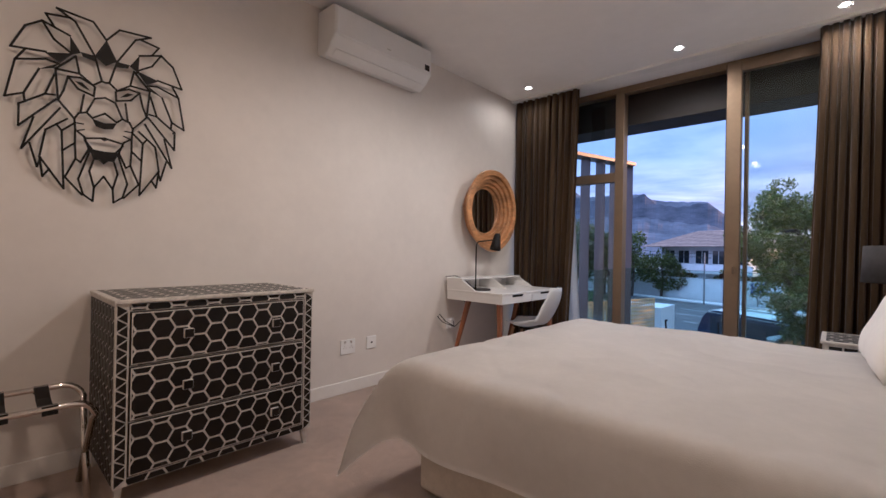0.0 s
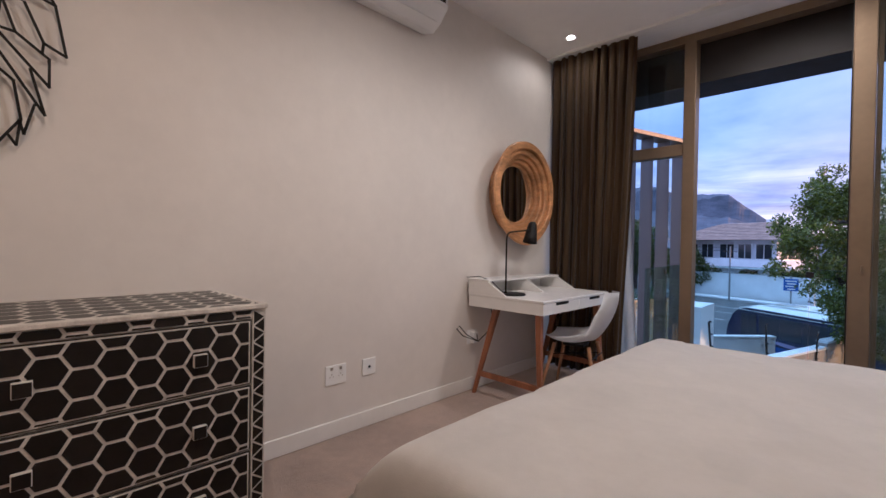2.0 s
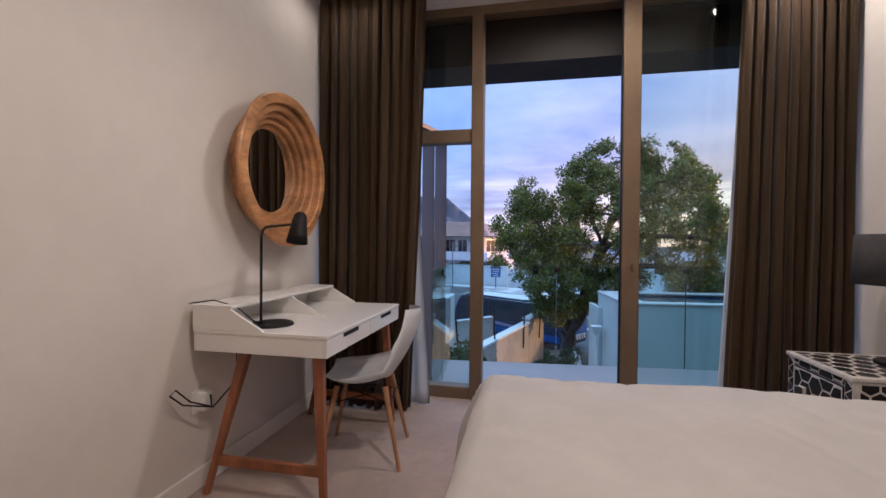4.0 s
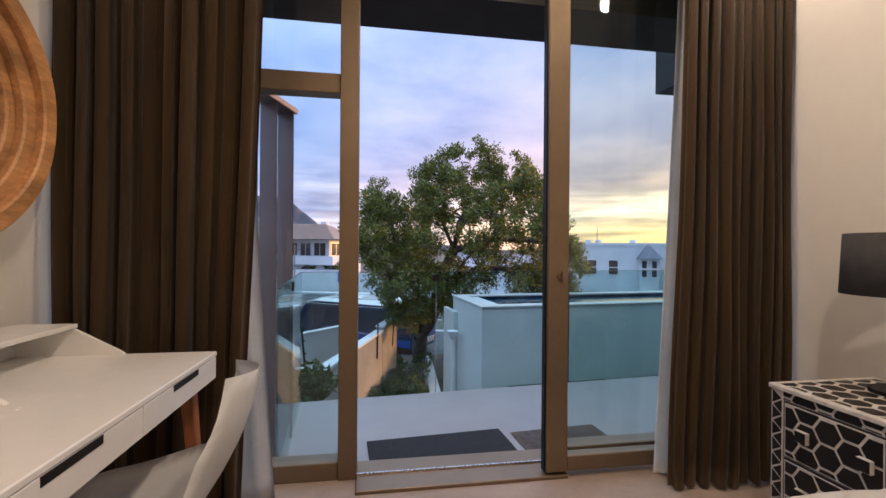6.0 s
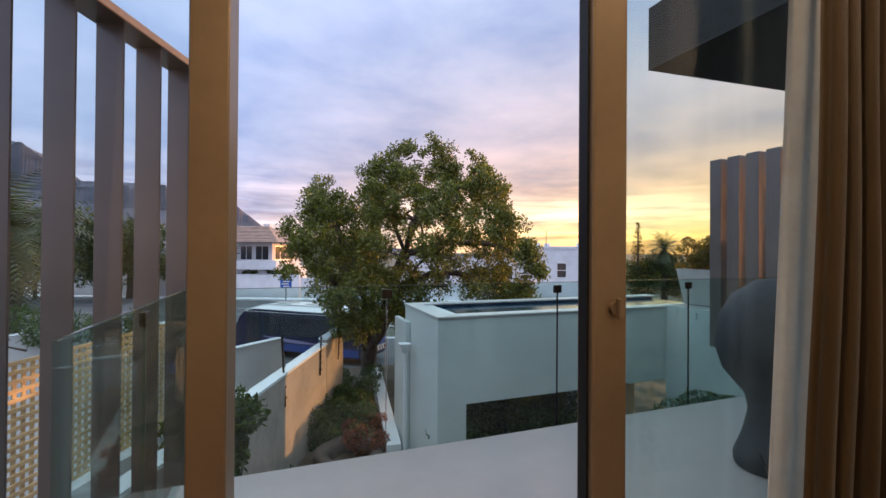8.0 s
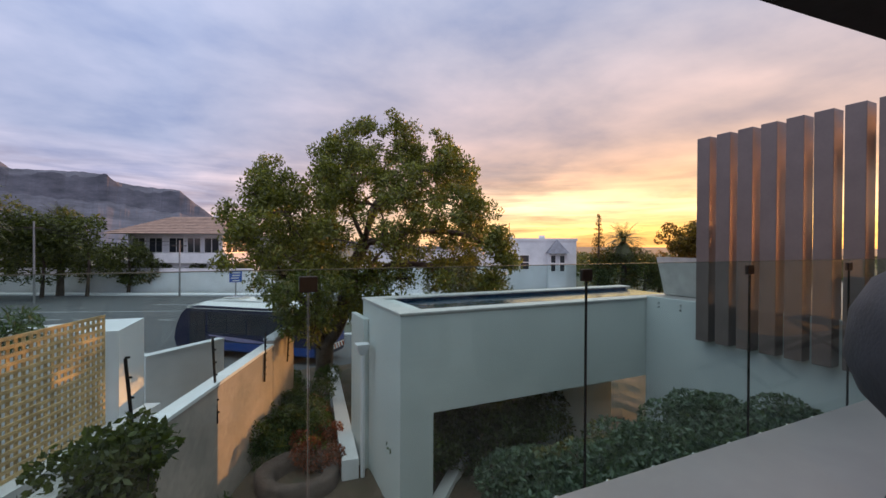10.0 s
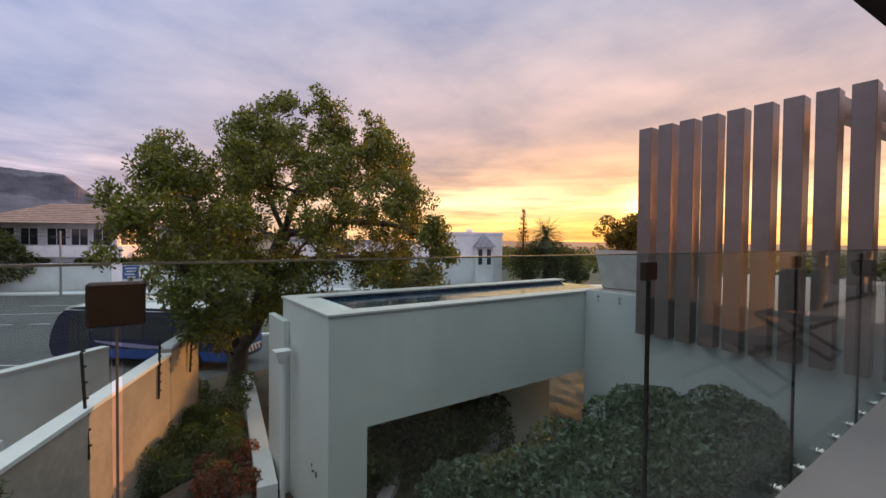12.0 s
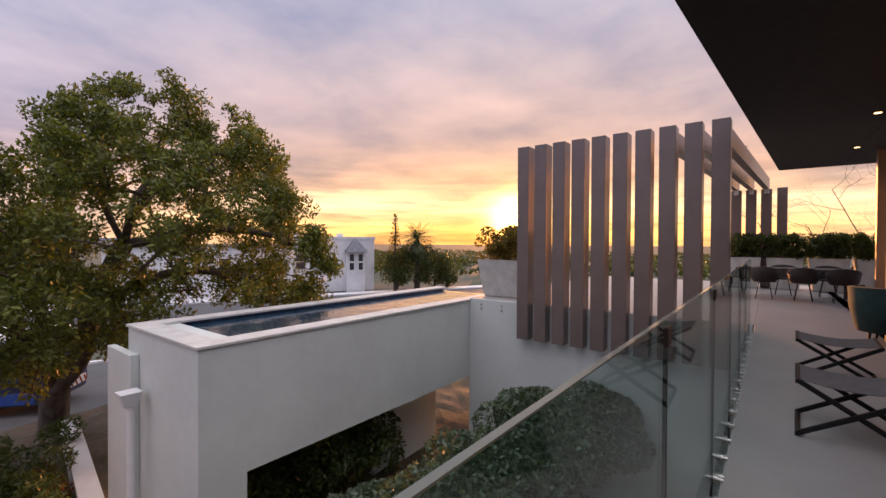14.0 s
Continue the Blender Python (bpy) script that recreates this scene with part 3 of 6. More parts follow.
def lion_wall_art():
    y0, z0, s = 0.555, 1.89, 0.4
    o = thing("lion_wall_art", (0.0, y0, z0), "black steel line-art lion head mounted off the wall", "wall art")
    X = 0.032

    def line(pts, w=0.009):
        for sgn in (1, -1):
            bm = bmesh.new()
            q = [Vector((X, sgn * u * s, v * s)) for u, v in pts]
            for a, b in zip(q, q[1:]):
                e = (b - a).normalized() * w * 0.4
                bar(bm, a - e, b + e, w, 0.006, up=(1, 0, 0))
            part("steel_strip", bm, BLACK, o)

    def plate(pts):
        for sgn in (1, -1):
            bm = bmesh.new()
            rings = [[bm.verts.new((x, sgn * u * s, v * s)) for u, v in pts] for x in (X - 0.0035, X + 0.0035)]
            for r in rings:
                bm.faces.new(r)
            for k in range(len(pts)):
                i = (k + 1) % len(pts)
                bm.faces.new((rings[0][k], rings[0][i], rings[1][i], rings[1][k]))
            part("steel_plate", bm, BLACK, o)

    # locks over the brow
    line([(0.0, 0.92), (0.14, 1.11), (0.5, 1.14), (0.32, 1.04), (0.12, 0.67)])
    line([(0.37, 1.07), (0.6, 1.03), (0.52, 0.9)])
    line([(0.9, 0.52), (0.78, 0.81), (0.63, 0.93), (0.52, 0.74), (0.36, 0.63)])
    line([(0.63, 0.93), (0.37, 0.84)])
    line([(0.9, 0.52), (0.59, 0.56)])
    # locks beside the face
    line([(0.78, 0.52), (0.86, 0.38), (0.94, -0.08), (0.78, 0.0), (0.65, 0.33)])
    line([(0.86, 0.38), (0.59, 0.47), (0.47, 0.45)])
    line([(0.78, 0.0), (0.77, -0.1)])
    line([(0.51, 0.3), (0.59, 0.04), (0.82, -0.14), (0.82, -0.4), (0.49, 0.0)])
    line([(0.59, 0.04), (0.5, 0.05)])
    line([(0.69, -0.27), (0.79, -0.67), (0.45, -0.1)])
    line([(0.38, -0.22), (0.58, -0.4), (0.63, -0.74), (0.4, -1.11), (0.43, -0.38), (0.48, -0.31)])
    line([(0.63, -0.74), (0.6, -0.98), (0.55, -0.9)])
    line([(0.72, -0.59), (0.65, -0.87), (0.62, -0.75)])
    line([(0.43, -0.38), (0.3, -0.25)])
    line([(0.42, -0.63), (0.3, -0.51)])
    # beard
    line([(0.3, -0.34), (0.3, -0.51), (0.29, -0.71), (0.39, -0.96), (0.22, -1.17)])
    line([(0.15, -0.59), (0.26, -0.97), (0.21, -1.16), (0.11, -1.24), (0.1, -1.06), (0.15, -0.85), (0.11, -0.7)])
    line([(0.1, -1.06), (0.0, -0.9)])
    line([(0.29, -0.71), (0.24, -0.75), (0.16, -0.56)])
    # face
    line([(0.5, 0.38), (0.47, 0.0), (0.31, -0.2), (0.3, -0.34), (0.21, -0.41), (0.16, -0.56)])
    line([(0.5, 0.38), (0.31, 0.6), (0.27, 0.39), (0.5, 0.38)])
    line([(0.12, 0.67), (0.04, 0.36), (0.0, 0.35)])
    line([(0.04, 0.36), (0.13, 0.28), (0.27, 0.39)])
    line([(0.26, 0.34), (0.38, 0.32), (0.28, 0.19), (0.12, 0.14), (0.11, 0.26), (0.13, 0.28), (0.26, 0.34)])
    line([(0.38, 0.32), (0.42, 0.13), (0.47, 0.0)])
    line([(0.0, 0.15), (0.11, 0.11), (0.19, -0.09), (0.27, -0.12), (0.31, -0.2)])
    line([(0.22, 0.13), (0.25, -0.1)])
    line([(0.19, -0.09), (0.13, -0.15), (0.0, -0.06)])
    line([(0.3, -0.25), (0.22, -0.25)], 0.006)
    line([(0.29, -0.35), (0.21, -0.32)], 0.006)
    line([(0.2, -0.43), (0.0, -0.39)])
    line([(0.2, -0.46), (0.12, -0.57), (0.0, -0.58)])
    for pts in ([(0.37, 0.84), (0.26, 0.66), (0.36, 0.6)], [(0.6, 0.55), (0.34, 0.62), (0.46, 0.46)], [(0.65, 0.33), (0.46, 0.46), (0.52, 0.38)],
                [(0.0, 0.92), (0.12, 0.67), (0.0, 0.58)], [(0.26, 0.67), (0.12, 0.67), (0.11, 0.6), (0.24, 0.62)], [(0.31, 0.28), (0.24, 0.28), (0.16, 0.2), (0.24, 0.23)],
                [(0.13, -0.16), (0.0, -0.19), (0.0, -0.27), (0.09, -0.25)], [(0.05, -0.4), (0.0, -0.38), (0.0, -0.43)], [(0.16, -0.56), (0.0, -0.58), (0.0, -0.74), (0.05, -0.69), (0.11, -0.69)]):
        plate(pts)
    for u, v in ((0.36, 0.62), (-0.36, 0.62), (0.0, -0.66), (0.82, -0.14), (-0.82, -0.14)):
        part("standoff", R((0.0, u * s, v * s), (X, u * s, v * s), 0.005), BLACK, o)


lion_wall_art()


def air_conditioner():
    y0, y1, z0, z1, d = 1.83, 2.83, 2.61, 2.955, 0.235
    o = thing("air_conditioner", (0.0, y0, z0), "white wall-mounted split air conditioner high on the wall", "air conditioner")
    L, H = y1 - y0, z1 - z0
    prof = [(0, 0.02), (0.10, 0.0), (0.17, 0.045), (d, 0.12), (d, H - 0.03), (d - 0.03, H), (0, H)]
    bm = bmesh.new()
    a, b = [bm.verts.new((x, 0, z)) for x, z in prof], [bm.verts.new((x, L, z)) for x, z in prof]
    for k in range(len(prof)):
        bm.faces.new((a[k], a[(k + 1) % len(prof)], b[(k + 1) % len(prof)], b[k]))
    bm.faces.new(a), bm.faces.new(b)
    bmesh.ops.bevel(bm, geom=bm.edges[:], offset=0.006, segments=2, affect="EDGES")
    part("casing", bm, PLASTIC, o)
    part("front_panel", B(d, d + 0.006, 0.012, L - 0.012, 0.125, H - 0.02, bevel=0.003), PLASTIC, o)
    v = part("vent", bar(bmesh.new(), (0.188, 0.05, 0.078), (0.188, L - 0.05, 0.078), 0.012, 0.016, up=(0.5, 0, 1)), BLACK, o, "dark outlet slot")
    part("flap", bar(bmesh.new(), (0.150, 0.05, 0.022), (0.150, L - 0.05, 0.022), 0.006, 0.06, up=(1, 0, 0.6)), PLASTIC, o)
    part("badge", B(d + 0.006, d + 0.008, L - 0.09, L - 0.035, 0.14, 0.19), BLACK, o, "small dark display sticker")
    part("emblem", B(d + 0.006, d + 0.0075, L * 0.5 - 0.02, L * 0.5 + 0.02, 0.165, 0.175), STEEL, o)


air_conditioner()


def plate_switch(y0, y1, z0, z1, sockets, label):
    o = thing("wall_socket", (0.0, y0, z0), label, "socket")
    w, h = y1 - y0, z1 - z0
    part("plate", B(0, 0.009, 0, w, 0, h, bevel=0.003, seg=2), PLASTIC, o)
    for k in range(sockets):
        cy = w * (0.5 if sockets == 1 else 0.28 + 0.44 * k)
        bm = bmesh.new()
        if sockets == 1:
            rod(bm, (0.008, cy, h * 0.5), (0.014, cy, h * 0.5), 0.008, seg=12)
        else:
            for dy, dz in ((-0.011, 0), (0.011, 0), (0, 0.014)):
                rod(bm, (0.0085, cy + dy, h * 0.42 + dz), (0.0098, cy + dy, h * 0.42 + dz), 0.004, seg=10)
            box(bm, 0.009, 0.012, cy - 0.008, cy + 0.008, h * 0.75, h * 0.9)
        part("contact", bm, BLACK if sockets == 1 else STEEL, o)


plate_switch(2.085, 2.225, 0.315, 0.432, 2, "white double power socket plate low on the wall")
plate_switch(2.345, 2.445, 0.325, 0.430, 1, "white square aerial socket plate low on the wall")


def ring_mirror():
    o = thing("round_mirror", (0.0, 3.93, 1.615), "deep round mirror framed in stacked honey-coloured wooden rings", "mirror")
    segs = 72
    rings = [(0.345, 0.245, 0.00, 0.032), (0.37, 0.272, 0.033, 0.064), (0.395, 0.305, 0.065, 0.095), (0.42, 0.338, 0.096, 0.125), (0.447, 0.385, 0.126, 0.155)]
    for ro, ri, x0, x1 in rings:
        bm = bmesh.new()
        sec = [(ri, x0), (ro - 0.008, x0), (ro, x0 + 0.008), (ro, x1 - 0.008), (ro - 0.008, x1), (ri + 0.006, x1), (ri, x1 - 0.006)]
        cols = []
        for k in range(segs):
            a = 2 * math.pi * k / segs
            wob = 1 + 0.006 * math.sin(3 * a + ro * 40) + 0.004 * math.sin(7 * a + x0 * 90)
            cols.append([bm.verts.new((x, r * wob * math.cos(a), r * wob * math.sin(a))) for r, x in sec])
        for k in range(segs):
            c, d = cols[k], cols[(k + 1) % segs]
            for i in range(len(sec)):
                bm.faces.new((c[i], c[(i + 1) % len(sec)], d[(i + 1) % len(sec)], d[i]))
        part("wooden_ring", bm, RINGWOOD, o)
    m = mat("mirror_glass", (0.86, 0.87, 0.86), 0.02, metal=1.0, vary=0.0, rough_vary=0.0)
    part("mirror_glass", R((0.012, 0, 0), (0.020, 0, 0), 0.249, seg=64), m, o, "round mirror glass")


ring_mirror()


def writing_desk():
    o = thing("writing_desk", (0.03, 3.32, 0), "white lacquered writing desk with splayed reddish wooden legs", "desk")
    D, W, T = 0.672, 1.04, 0.785
    part("tabletop", B(0.0, D, 0.0, W, T - 0.018, T, bevel=0.003), WHITE, o)
    part("apron", B(0.004, D - 0.022, 0.004, W - 0.004, T - 0.10, T - 0.018), WHITE, o)
    for y0, y1 in ((0.004, W / 2 - 0.002), (W / 2 + 0.002, W - 0.004)):
        d = part("drawer", B(D - 0.022, D - 0.002, y0, y1, T - 0.10, T - 0.020, bevel=0.002), WHITE, o)
        part("pull_slot", B(D - 0.003, D - 0.0005, (y0 + y1) / 2 - 0.09, (y0 + y1) / 2 + 0.09, T - 0.040, T - 0.021), BLACK, d, "dark recessed drawer pull")
    # low rear shelf with sloping cheeks
    for y in (0.0, W * 0.5 - 0.008, W - 0.016):
        bm = bmesh.new()
        prof = [(0.0, T), (0.36, T), (0.345, T + 0.012), (0.19, T + 0.098), (0.0, T + 0.098)]
        a, b = [bm.verts.new((x, y, z)) for x, z in prof], [bm.verts.new((x, y + 0.016, z)) for x, z in prof]
        for k in range(5):
            bm.faces.new((a[k], a[(k + 1) % 5], b[(k + 1) % 5], b[k]))
        bm.faces.new(a), bm.faces.new(b)
        part("cheek", bm, WHITE, o)
    part("shelf", B(0.0, 0.20, 0.0, W, T + 0.098, T + 0.114, bevel=0.002), WHITE, o)
    part("back_panel", B(0.0, 0.012, 0.016, W - 0.016, T, T + 0.098), WHITE, o)
    for y, s in ((0.07, -1), (W - 0.07, 1)):
        legs = (((0.23, 0.045), "leg"), ((D - 0.075, D - 0.03), "leg"))
        for (xt, xb), nm in legs:
            bm = bmesh.new()
            bar(bm, (xt, y, T - 0.10), (xb, y + s * 0.035, 0.0), 0.048, 0.042, up=(0, 1, 0))
            for v in bm.verts:
                if v.co.z < 0.05:
                    c = Vector((xb, y + s * 0.035, 0))
                    v.co = c + (v.co - c) * 0.62
                    v.co.z = 0.0
            bmesh.ops.bevel(bm, geom=bm.edges[:], offset=0.004, segments=1, affect="EDGES")
            part(nm, bm, TEAK, o, "reddish brown tapered leg")
        part("stretcher", bar(bmesh.new(), (0.085, y + s * 0.026, 0.165), (D - 0.045, y + s * 0.026, 0.165), 0.024, 0.040), TEAK, o)


writing_desk()


def desk_lamp():
    o = thing("desk_lamp", (0.29, 3.455, 0.785), "black metal desk lamp with bell shade on the desk", "lamp")
    part("base", rod(rod(bmesh.new(), (0.03, 0.04, 0), (0.03, 0.04, 0.012), 0.105, 0.100, seg=40), (0, 0, 0.010), (0, 0, 0.022), 0.012), BLACK, o)
    pts = [(0, 0, 0.015), (0, 0, 0.43), (0.0, 0.012, 0.462), (0.002, 0.035, 0.478), (0.004, 0.07, 0.483), (0.01, 0.30, 0.505)]
    part("stem", sweep(bmesh.new(), pts, 0.0065, seg=10), BLACK, o)
    bm = bmesh.new()
    prof = [(0.0, 0.075), (0.022, 0.072), (0.034, 0.055), (0.040, 0.02), (0.052, -0.06), (0.058, -0.10)]
    cols = []
    m = pose(0.012, 0.325, 0.50, -14, 0, 0)
    for k in range(28):
        a = 2 * math.pi * k / 28
        cols.append([bm.verts.new(m @ Vector((r * math.cos(a), r * math.sin(a), z))) for r, z in prof])
    for k in range(28):
        for i in range(len(prof) - 1):
            bm.faces.new((cols[k][i], cols[k][i + 1], cols[(k + 1) % 28][i + 1], cols[(k + 1) % 28][i]))
    bmesh.ops.remove_doubles(bm, verts=bm.verts, dist=1e-4)
    bmesh.ops.solidify(bm, geom=bm.faces[:], thickness=0.002)
    part("shade", bm, BLACK, o, "black bell-shaped metal shade", smooth=True)
    part("cable", sweep(bmesh.new(), [(0, 0, 0.012), (-0.03, -0.02, 0.03), (-0.09, -0.06, 0.10), (-0.16, -0.12, 0.135), (-0.24, -0.18, 0.125)], 0.003, seg=6), BLACK, o)


desk_lamp()


def shell_chair():
    o = thing("shell_chair", pose(0.65, 3.90, 0, 0, 0, 10), "white moulded shell chair on splayed beech dowel legs", "chair")
    bm = bmesh.new()
    nu, nv = 15, 22
    grid = []
    for j in range(nv):
        t = j / (nv - 1)
        # seat from the front lip back, then up the backrest
        if t < 0.52:
            s = t / 0.52
            x, z = -0.21 + 0.36 * s, 0.455 - 0.035 * math.sin(math.pi * min(1, s * 1.05)) + 0.004 * s
        else:
            s = (t - 0.52) / 0.48
            x, z = 0.15 + 0.16 * math.sin(s * 1.5), 0.459 + 0.37 * s ** 1.15
        half = 0.205 + 0.03 * math.sin(math.pi * min(t * 1.35, 1)) - (0.10 * max(0, (t - 0.72) / 0.28) ** 2.2) - 0.05 * max(0, 0.12 - t) / 0.12
        row = []
        for i in range(nu):
            u = 2 * i / (nu - 1) - 1
            lift = 0.075 * abs(u) ** 3.2 * math.sin(math.pi * min(1.0, 0.15 + t * 0.95))
            fwd = -0.075 * abs(u) ** 2.5 * max(0.0, min(1, (t - 0.45) / 0.3))
            row.append(bm.verts.new((x + fwd, u * half, z + lift)))
        grid.append(row)
    for a, b in zip(grid, grid[1:]):
        for i in range(nu - 1):
            bm.faces.new((a[i], a[i + 1], b[i + 1], b[i]))
    bmesh.ops.solidify(bm, geom=bm.faces[:], thickness=0.006)
    part("shell", bm, PLASTIC, o, "white moulded plastic seat shell", smooth=True)
    for sx in (-1, 1):
        for sy in (-1, 1):
            part("leg", rod(bmesh.new(), (sx * 0.13, sy * 0.12, 0.415), (sx * 0.22, sy * 0.20, 0.0), 0.015, 0.010, seg=12), BEECH, o, "beech dowel leg")
    br = bmesh.new()
    for a, b in (((-0.15, -0.14), (0.15, 0.14)), ((-0.15, 0.14), (0.15, -0.14)), ((-0.16, -0.145), (-0.16, 0.145)), ((0.16, -0.145), (0.16, 0.145))):
        rod(br, (*a, 0.33), (*b, 0.33), 0.004, seg=6)
    part("wire_brace", br, BLACK, o)
    part("mount", B(-0.08, 0.08, -0.08, 0.08, 0.400, 0.418), BLACK, o)


shell_chair()


def power_cord():
    o = thing("power_cord", (0.0, 3.34, 0.38), "black lamp cord plugged into a white adaptor", "cable")
    part("adaptor", B(0, 0.05, 0.03, 0.09, 0.0, 0.09, bevel=0.008, seg=2), PLASTIC, o)
    part("socket_plate", B(0, 0.008, 0.0, 0.12, -0.01, 0.10, bevel=0.003), PLASTIC, o)
    pts = [(0.05, 0.07, 0.07), (0.09, 0.03, 0.03), (0.07, -0.08, 0.09), (0.05, -0.14, 0.16), (0.04, -0.16, 0.14), (0.05, -0.10, 0.08), (0.08, 0.05, 0.02), (0.12, 0.17, 0.12), (0.10, 0.19, 0.26), (0.07, 0.10, 0.33)]
    part("cord", sweep(bmesh.new(), pts, 0.004, seg=6), BLACK, o)


power_cord()


def curtain(name, x0, x1, y, z1, folds, label, lining_side, tip):
    o = thing(name, (x0, y, 0), label, "curtain")
    rng = np.random.default_rng(int(x0 * 10) + 3)
    n, nz, w = folds * 12, 26, x1 - x0
    ph = np.cumsum(0.75 + 0.5 * rng.random(folds + 1))
    bm = bmesh.new()
    rows = []
    for j in range(nz + 1):
        h = j / nz
        row = []
        for i in range(n + 1):
            s = i / n
            f = s * folds
            k = int(min(f, folds - 1))
            amp = (0.030 + 0.022 * math.sin(ph[k] * 5)) * (0.55 + 0.45 * (1 - h) ** 0.5)
            x = w * s
            # the free edge swings inwards lower down
            x += tip * (s if lining_side > 0 else 1 - s) ** 2 * (1 - h) ** 1.3
            yy = amp * math.cos(2 * math.pi * f + 0.5 * math.sin(ph[k] * 3)) + 0.012 * math.sin(9 * h + k) * (1 - h)
            row.append(bm.verts.new((x + 0.012 * math.sin(2 * math.pi * f * 2), yy, 0.015 + (z1 - 0.015) * h)))
        rows.append(row)
    for a, b in zip(rows, rows[1:]):
        for i in range(n):
            bm.faces.new((a[i], a[i + 1], b[i + 1], b[i]))
    bmesh.ops.solidify(bm, geom=bm.faces[:], thickness=0.004)
    part("drape", bm, CURTAIN, o, smooth=True)
    # pale lining that shows past the free edge
    bm = bmesh.new()
    rows = []
    for j in range(nz + 1):
        h = j / nz
        row = []
        for i in range(25):
            s = i / 24
            xe = (w - 0.12 + 0.14 * (1 - h) ** 1.5 if lining_side > 0 else 0.05 - 0.12 * (1 - h) ** 1.2)
            x = xe + lining_side * (-0.40 + 0.40 * s)
            row.append(bm.verts.new((x, 0.140 + 0.012 * math.cos(s * 26 + h * 2), 0.012 + (z1 - 0.05) * h)))
        rows.append(row)
    for a, b in zip(rows, rows[1:]):
        for i in range(24):
            bm.faces.new((a[i], a[i + 1], b[i + 1], b[i]))
    bmesh.ops.solidify(bm, geom=bm.faces[:], thickness=0.002)
    part("lining", bm, LINING, o, "white curtain lining", smooth=True)


curtain("curtain", 0.03, 0.83, 4.52, CZ - 0.025, 10, "dark brown full-length curtain drawn back beside the desk", 1, -0.10)
curtain("curtain", 2.81, 3.41, 4.52, CZ - 0.025, 10, "dark brown full-length curtain drawn back with pale lining", -1, -0.08)


def bed():
    x0, x1, y0, y1, top = 1.36, 3.28, 1.43, 3.46, 0.652
    o = thing("bed", (x0, y0, 0), "wide double bed made up with a plain white duvet", "bed")
    W, L = y1 - y0, x1 - x0
    part("bed_base", B(0.10, L, 0.12, W - 0.12, 0.03, 0.36, bevel=0.02, seg=2), BEDBASE, o, "cream upholstered bed base")
    part("mattress", B(0.08, L, 0.10, W - 0.10, 0.36, 0.58, bevel=0.05, seg=3), LINEN, o)
    feet = bmesh.new()
    for x in (0.2, L - 0.2):
        for y in (0.25, W - 0.25):
            rod(feet, (x, y, 0), (x, y, 0.04), 0.03)
    part("foot", feet, BLACK, o)
    rng = np.random.default_rng(2)
    bm = bmesh.new()
    nx, ny = 110, 120
    drop, r = 0.27, 0.08

    def fold(a):
        """How far past the edge runs down: (plan offset, drop)."""
        if a <= 0:
            return a, 0.0
        arc = r * math.pi / 2
        if a < arc:
            t = a / r
            return r * math.sin(t), r * (1 - math.cos(t))
        return r + 0.10 * (a - arc), r + (a - arc)

    rows = []
    for i in range(nx + 1):
        row = []
        for j in range(ny + 1):
            u = -drop - r * 0.57 + (L + drop + r * 0.57) * i / nx
            v = -drop - r * 0.57 + (W + 2 * (drop + r * 0.57)) * j / ny
            ox, dx = fold(-u + r)
            oy0, dy0 = fold(-v + r)
            oy1, dy1 = fold(v - W + r)
            X = (-ox + r) if u < r else u
            Y = (-oy0 + r) if v < r else ((W - r + oy1) if v > W - r else v)
            down = max(dx, dy0, dy1)
            both = min(dx, max(dy0, dy1))
            # at a corner the cloth falls in a flared point
            if both > 0:
                X -= 0.45 * both
                Y += (-0.45 if dy0 > 0 else 0.45) * both
                down += 0.60 * both
            z = top - down
            hang = max(0, min(1, down / 0.3))
            wave = 0.020 * math.sin(9 * u + 2.1 * math.sin(5 * v)) * math.sin(7 * v + 1)
            n1 = noise.noise(Vector((u * 1.6, v * 1.6, 3.1))) * 0.012 + noise.noise(Vector((u * 5, v * 5, 7.0))) * 0.004
            crease = abs(noise.noise(Vector((u * 3.2 + v * 1.2, v * 3.0, 1.7))))
            z += n1 - 0.006 * (1 - min(1, crease * 9)) * (1 - hang)
            if dx > 0:
                X += hang * 0.022 * math.sin(v * 8 + 2 * math.sin(v * 3))
            if max(dy0, dy1) > 0:
                Y += hang * 0.022 * math.sin(u * 8 + 2 * math.sin(u * 3)) + wave * 0.3
            row.append(bm.verts.new((X, Y, max(z, 0.1))))
        rows.append(row)
    for a, b in zip(rows, rows[1:]):
        for j in range(ny):
            bm.faces.new((a[j], a[j + 1], b[j + 1], b[j]))
    bmesh.ops.solidify(bm, geom=bm.faces[:], thickness=0.012)
    part("duvet", bm, LINEN, o, "smooth white duvet hanging over the edges", smooth=True)
    part("headboard", B(L + 0.002, L + 0.09, -0.02, W + 0.02, 0.05, 1.05, bevel=0.02, seg=2), BEDBASE, o, "cream upholstered headboard")


bed()


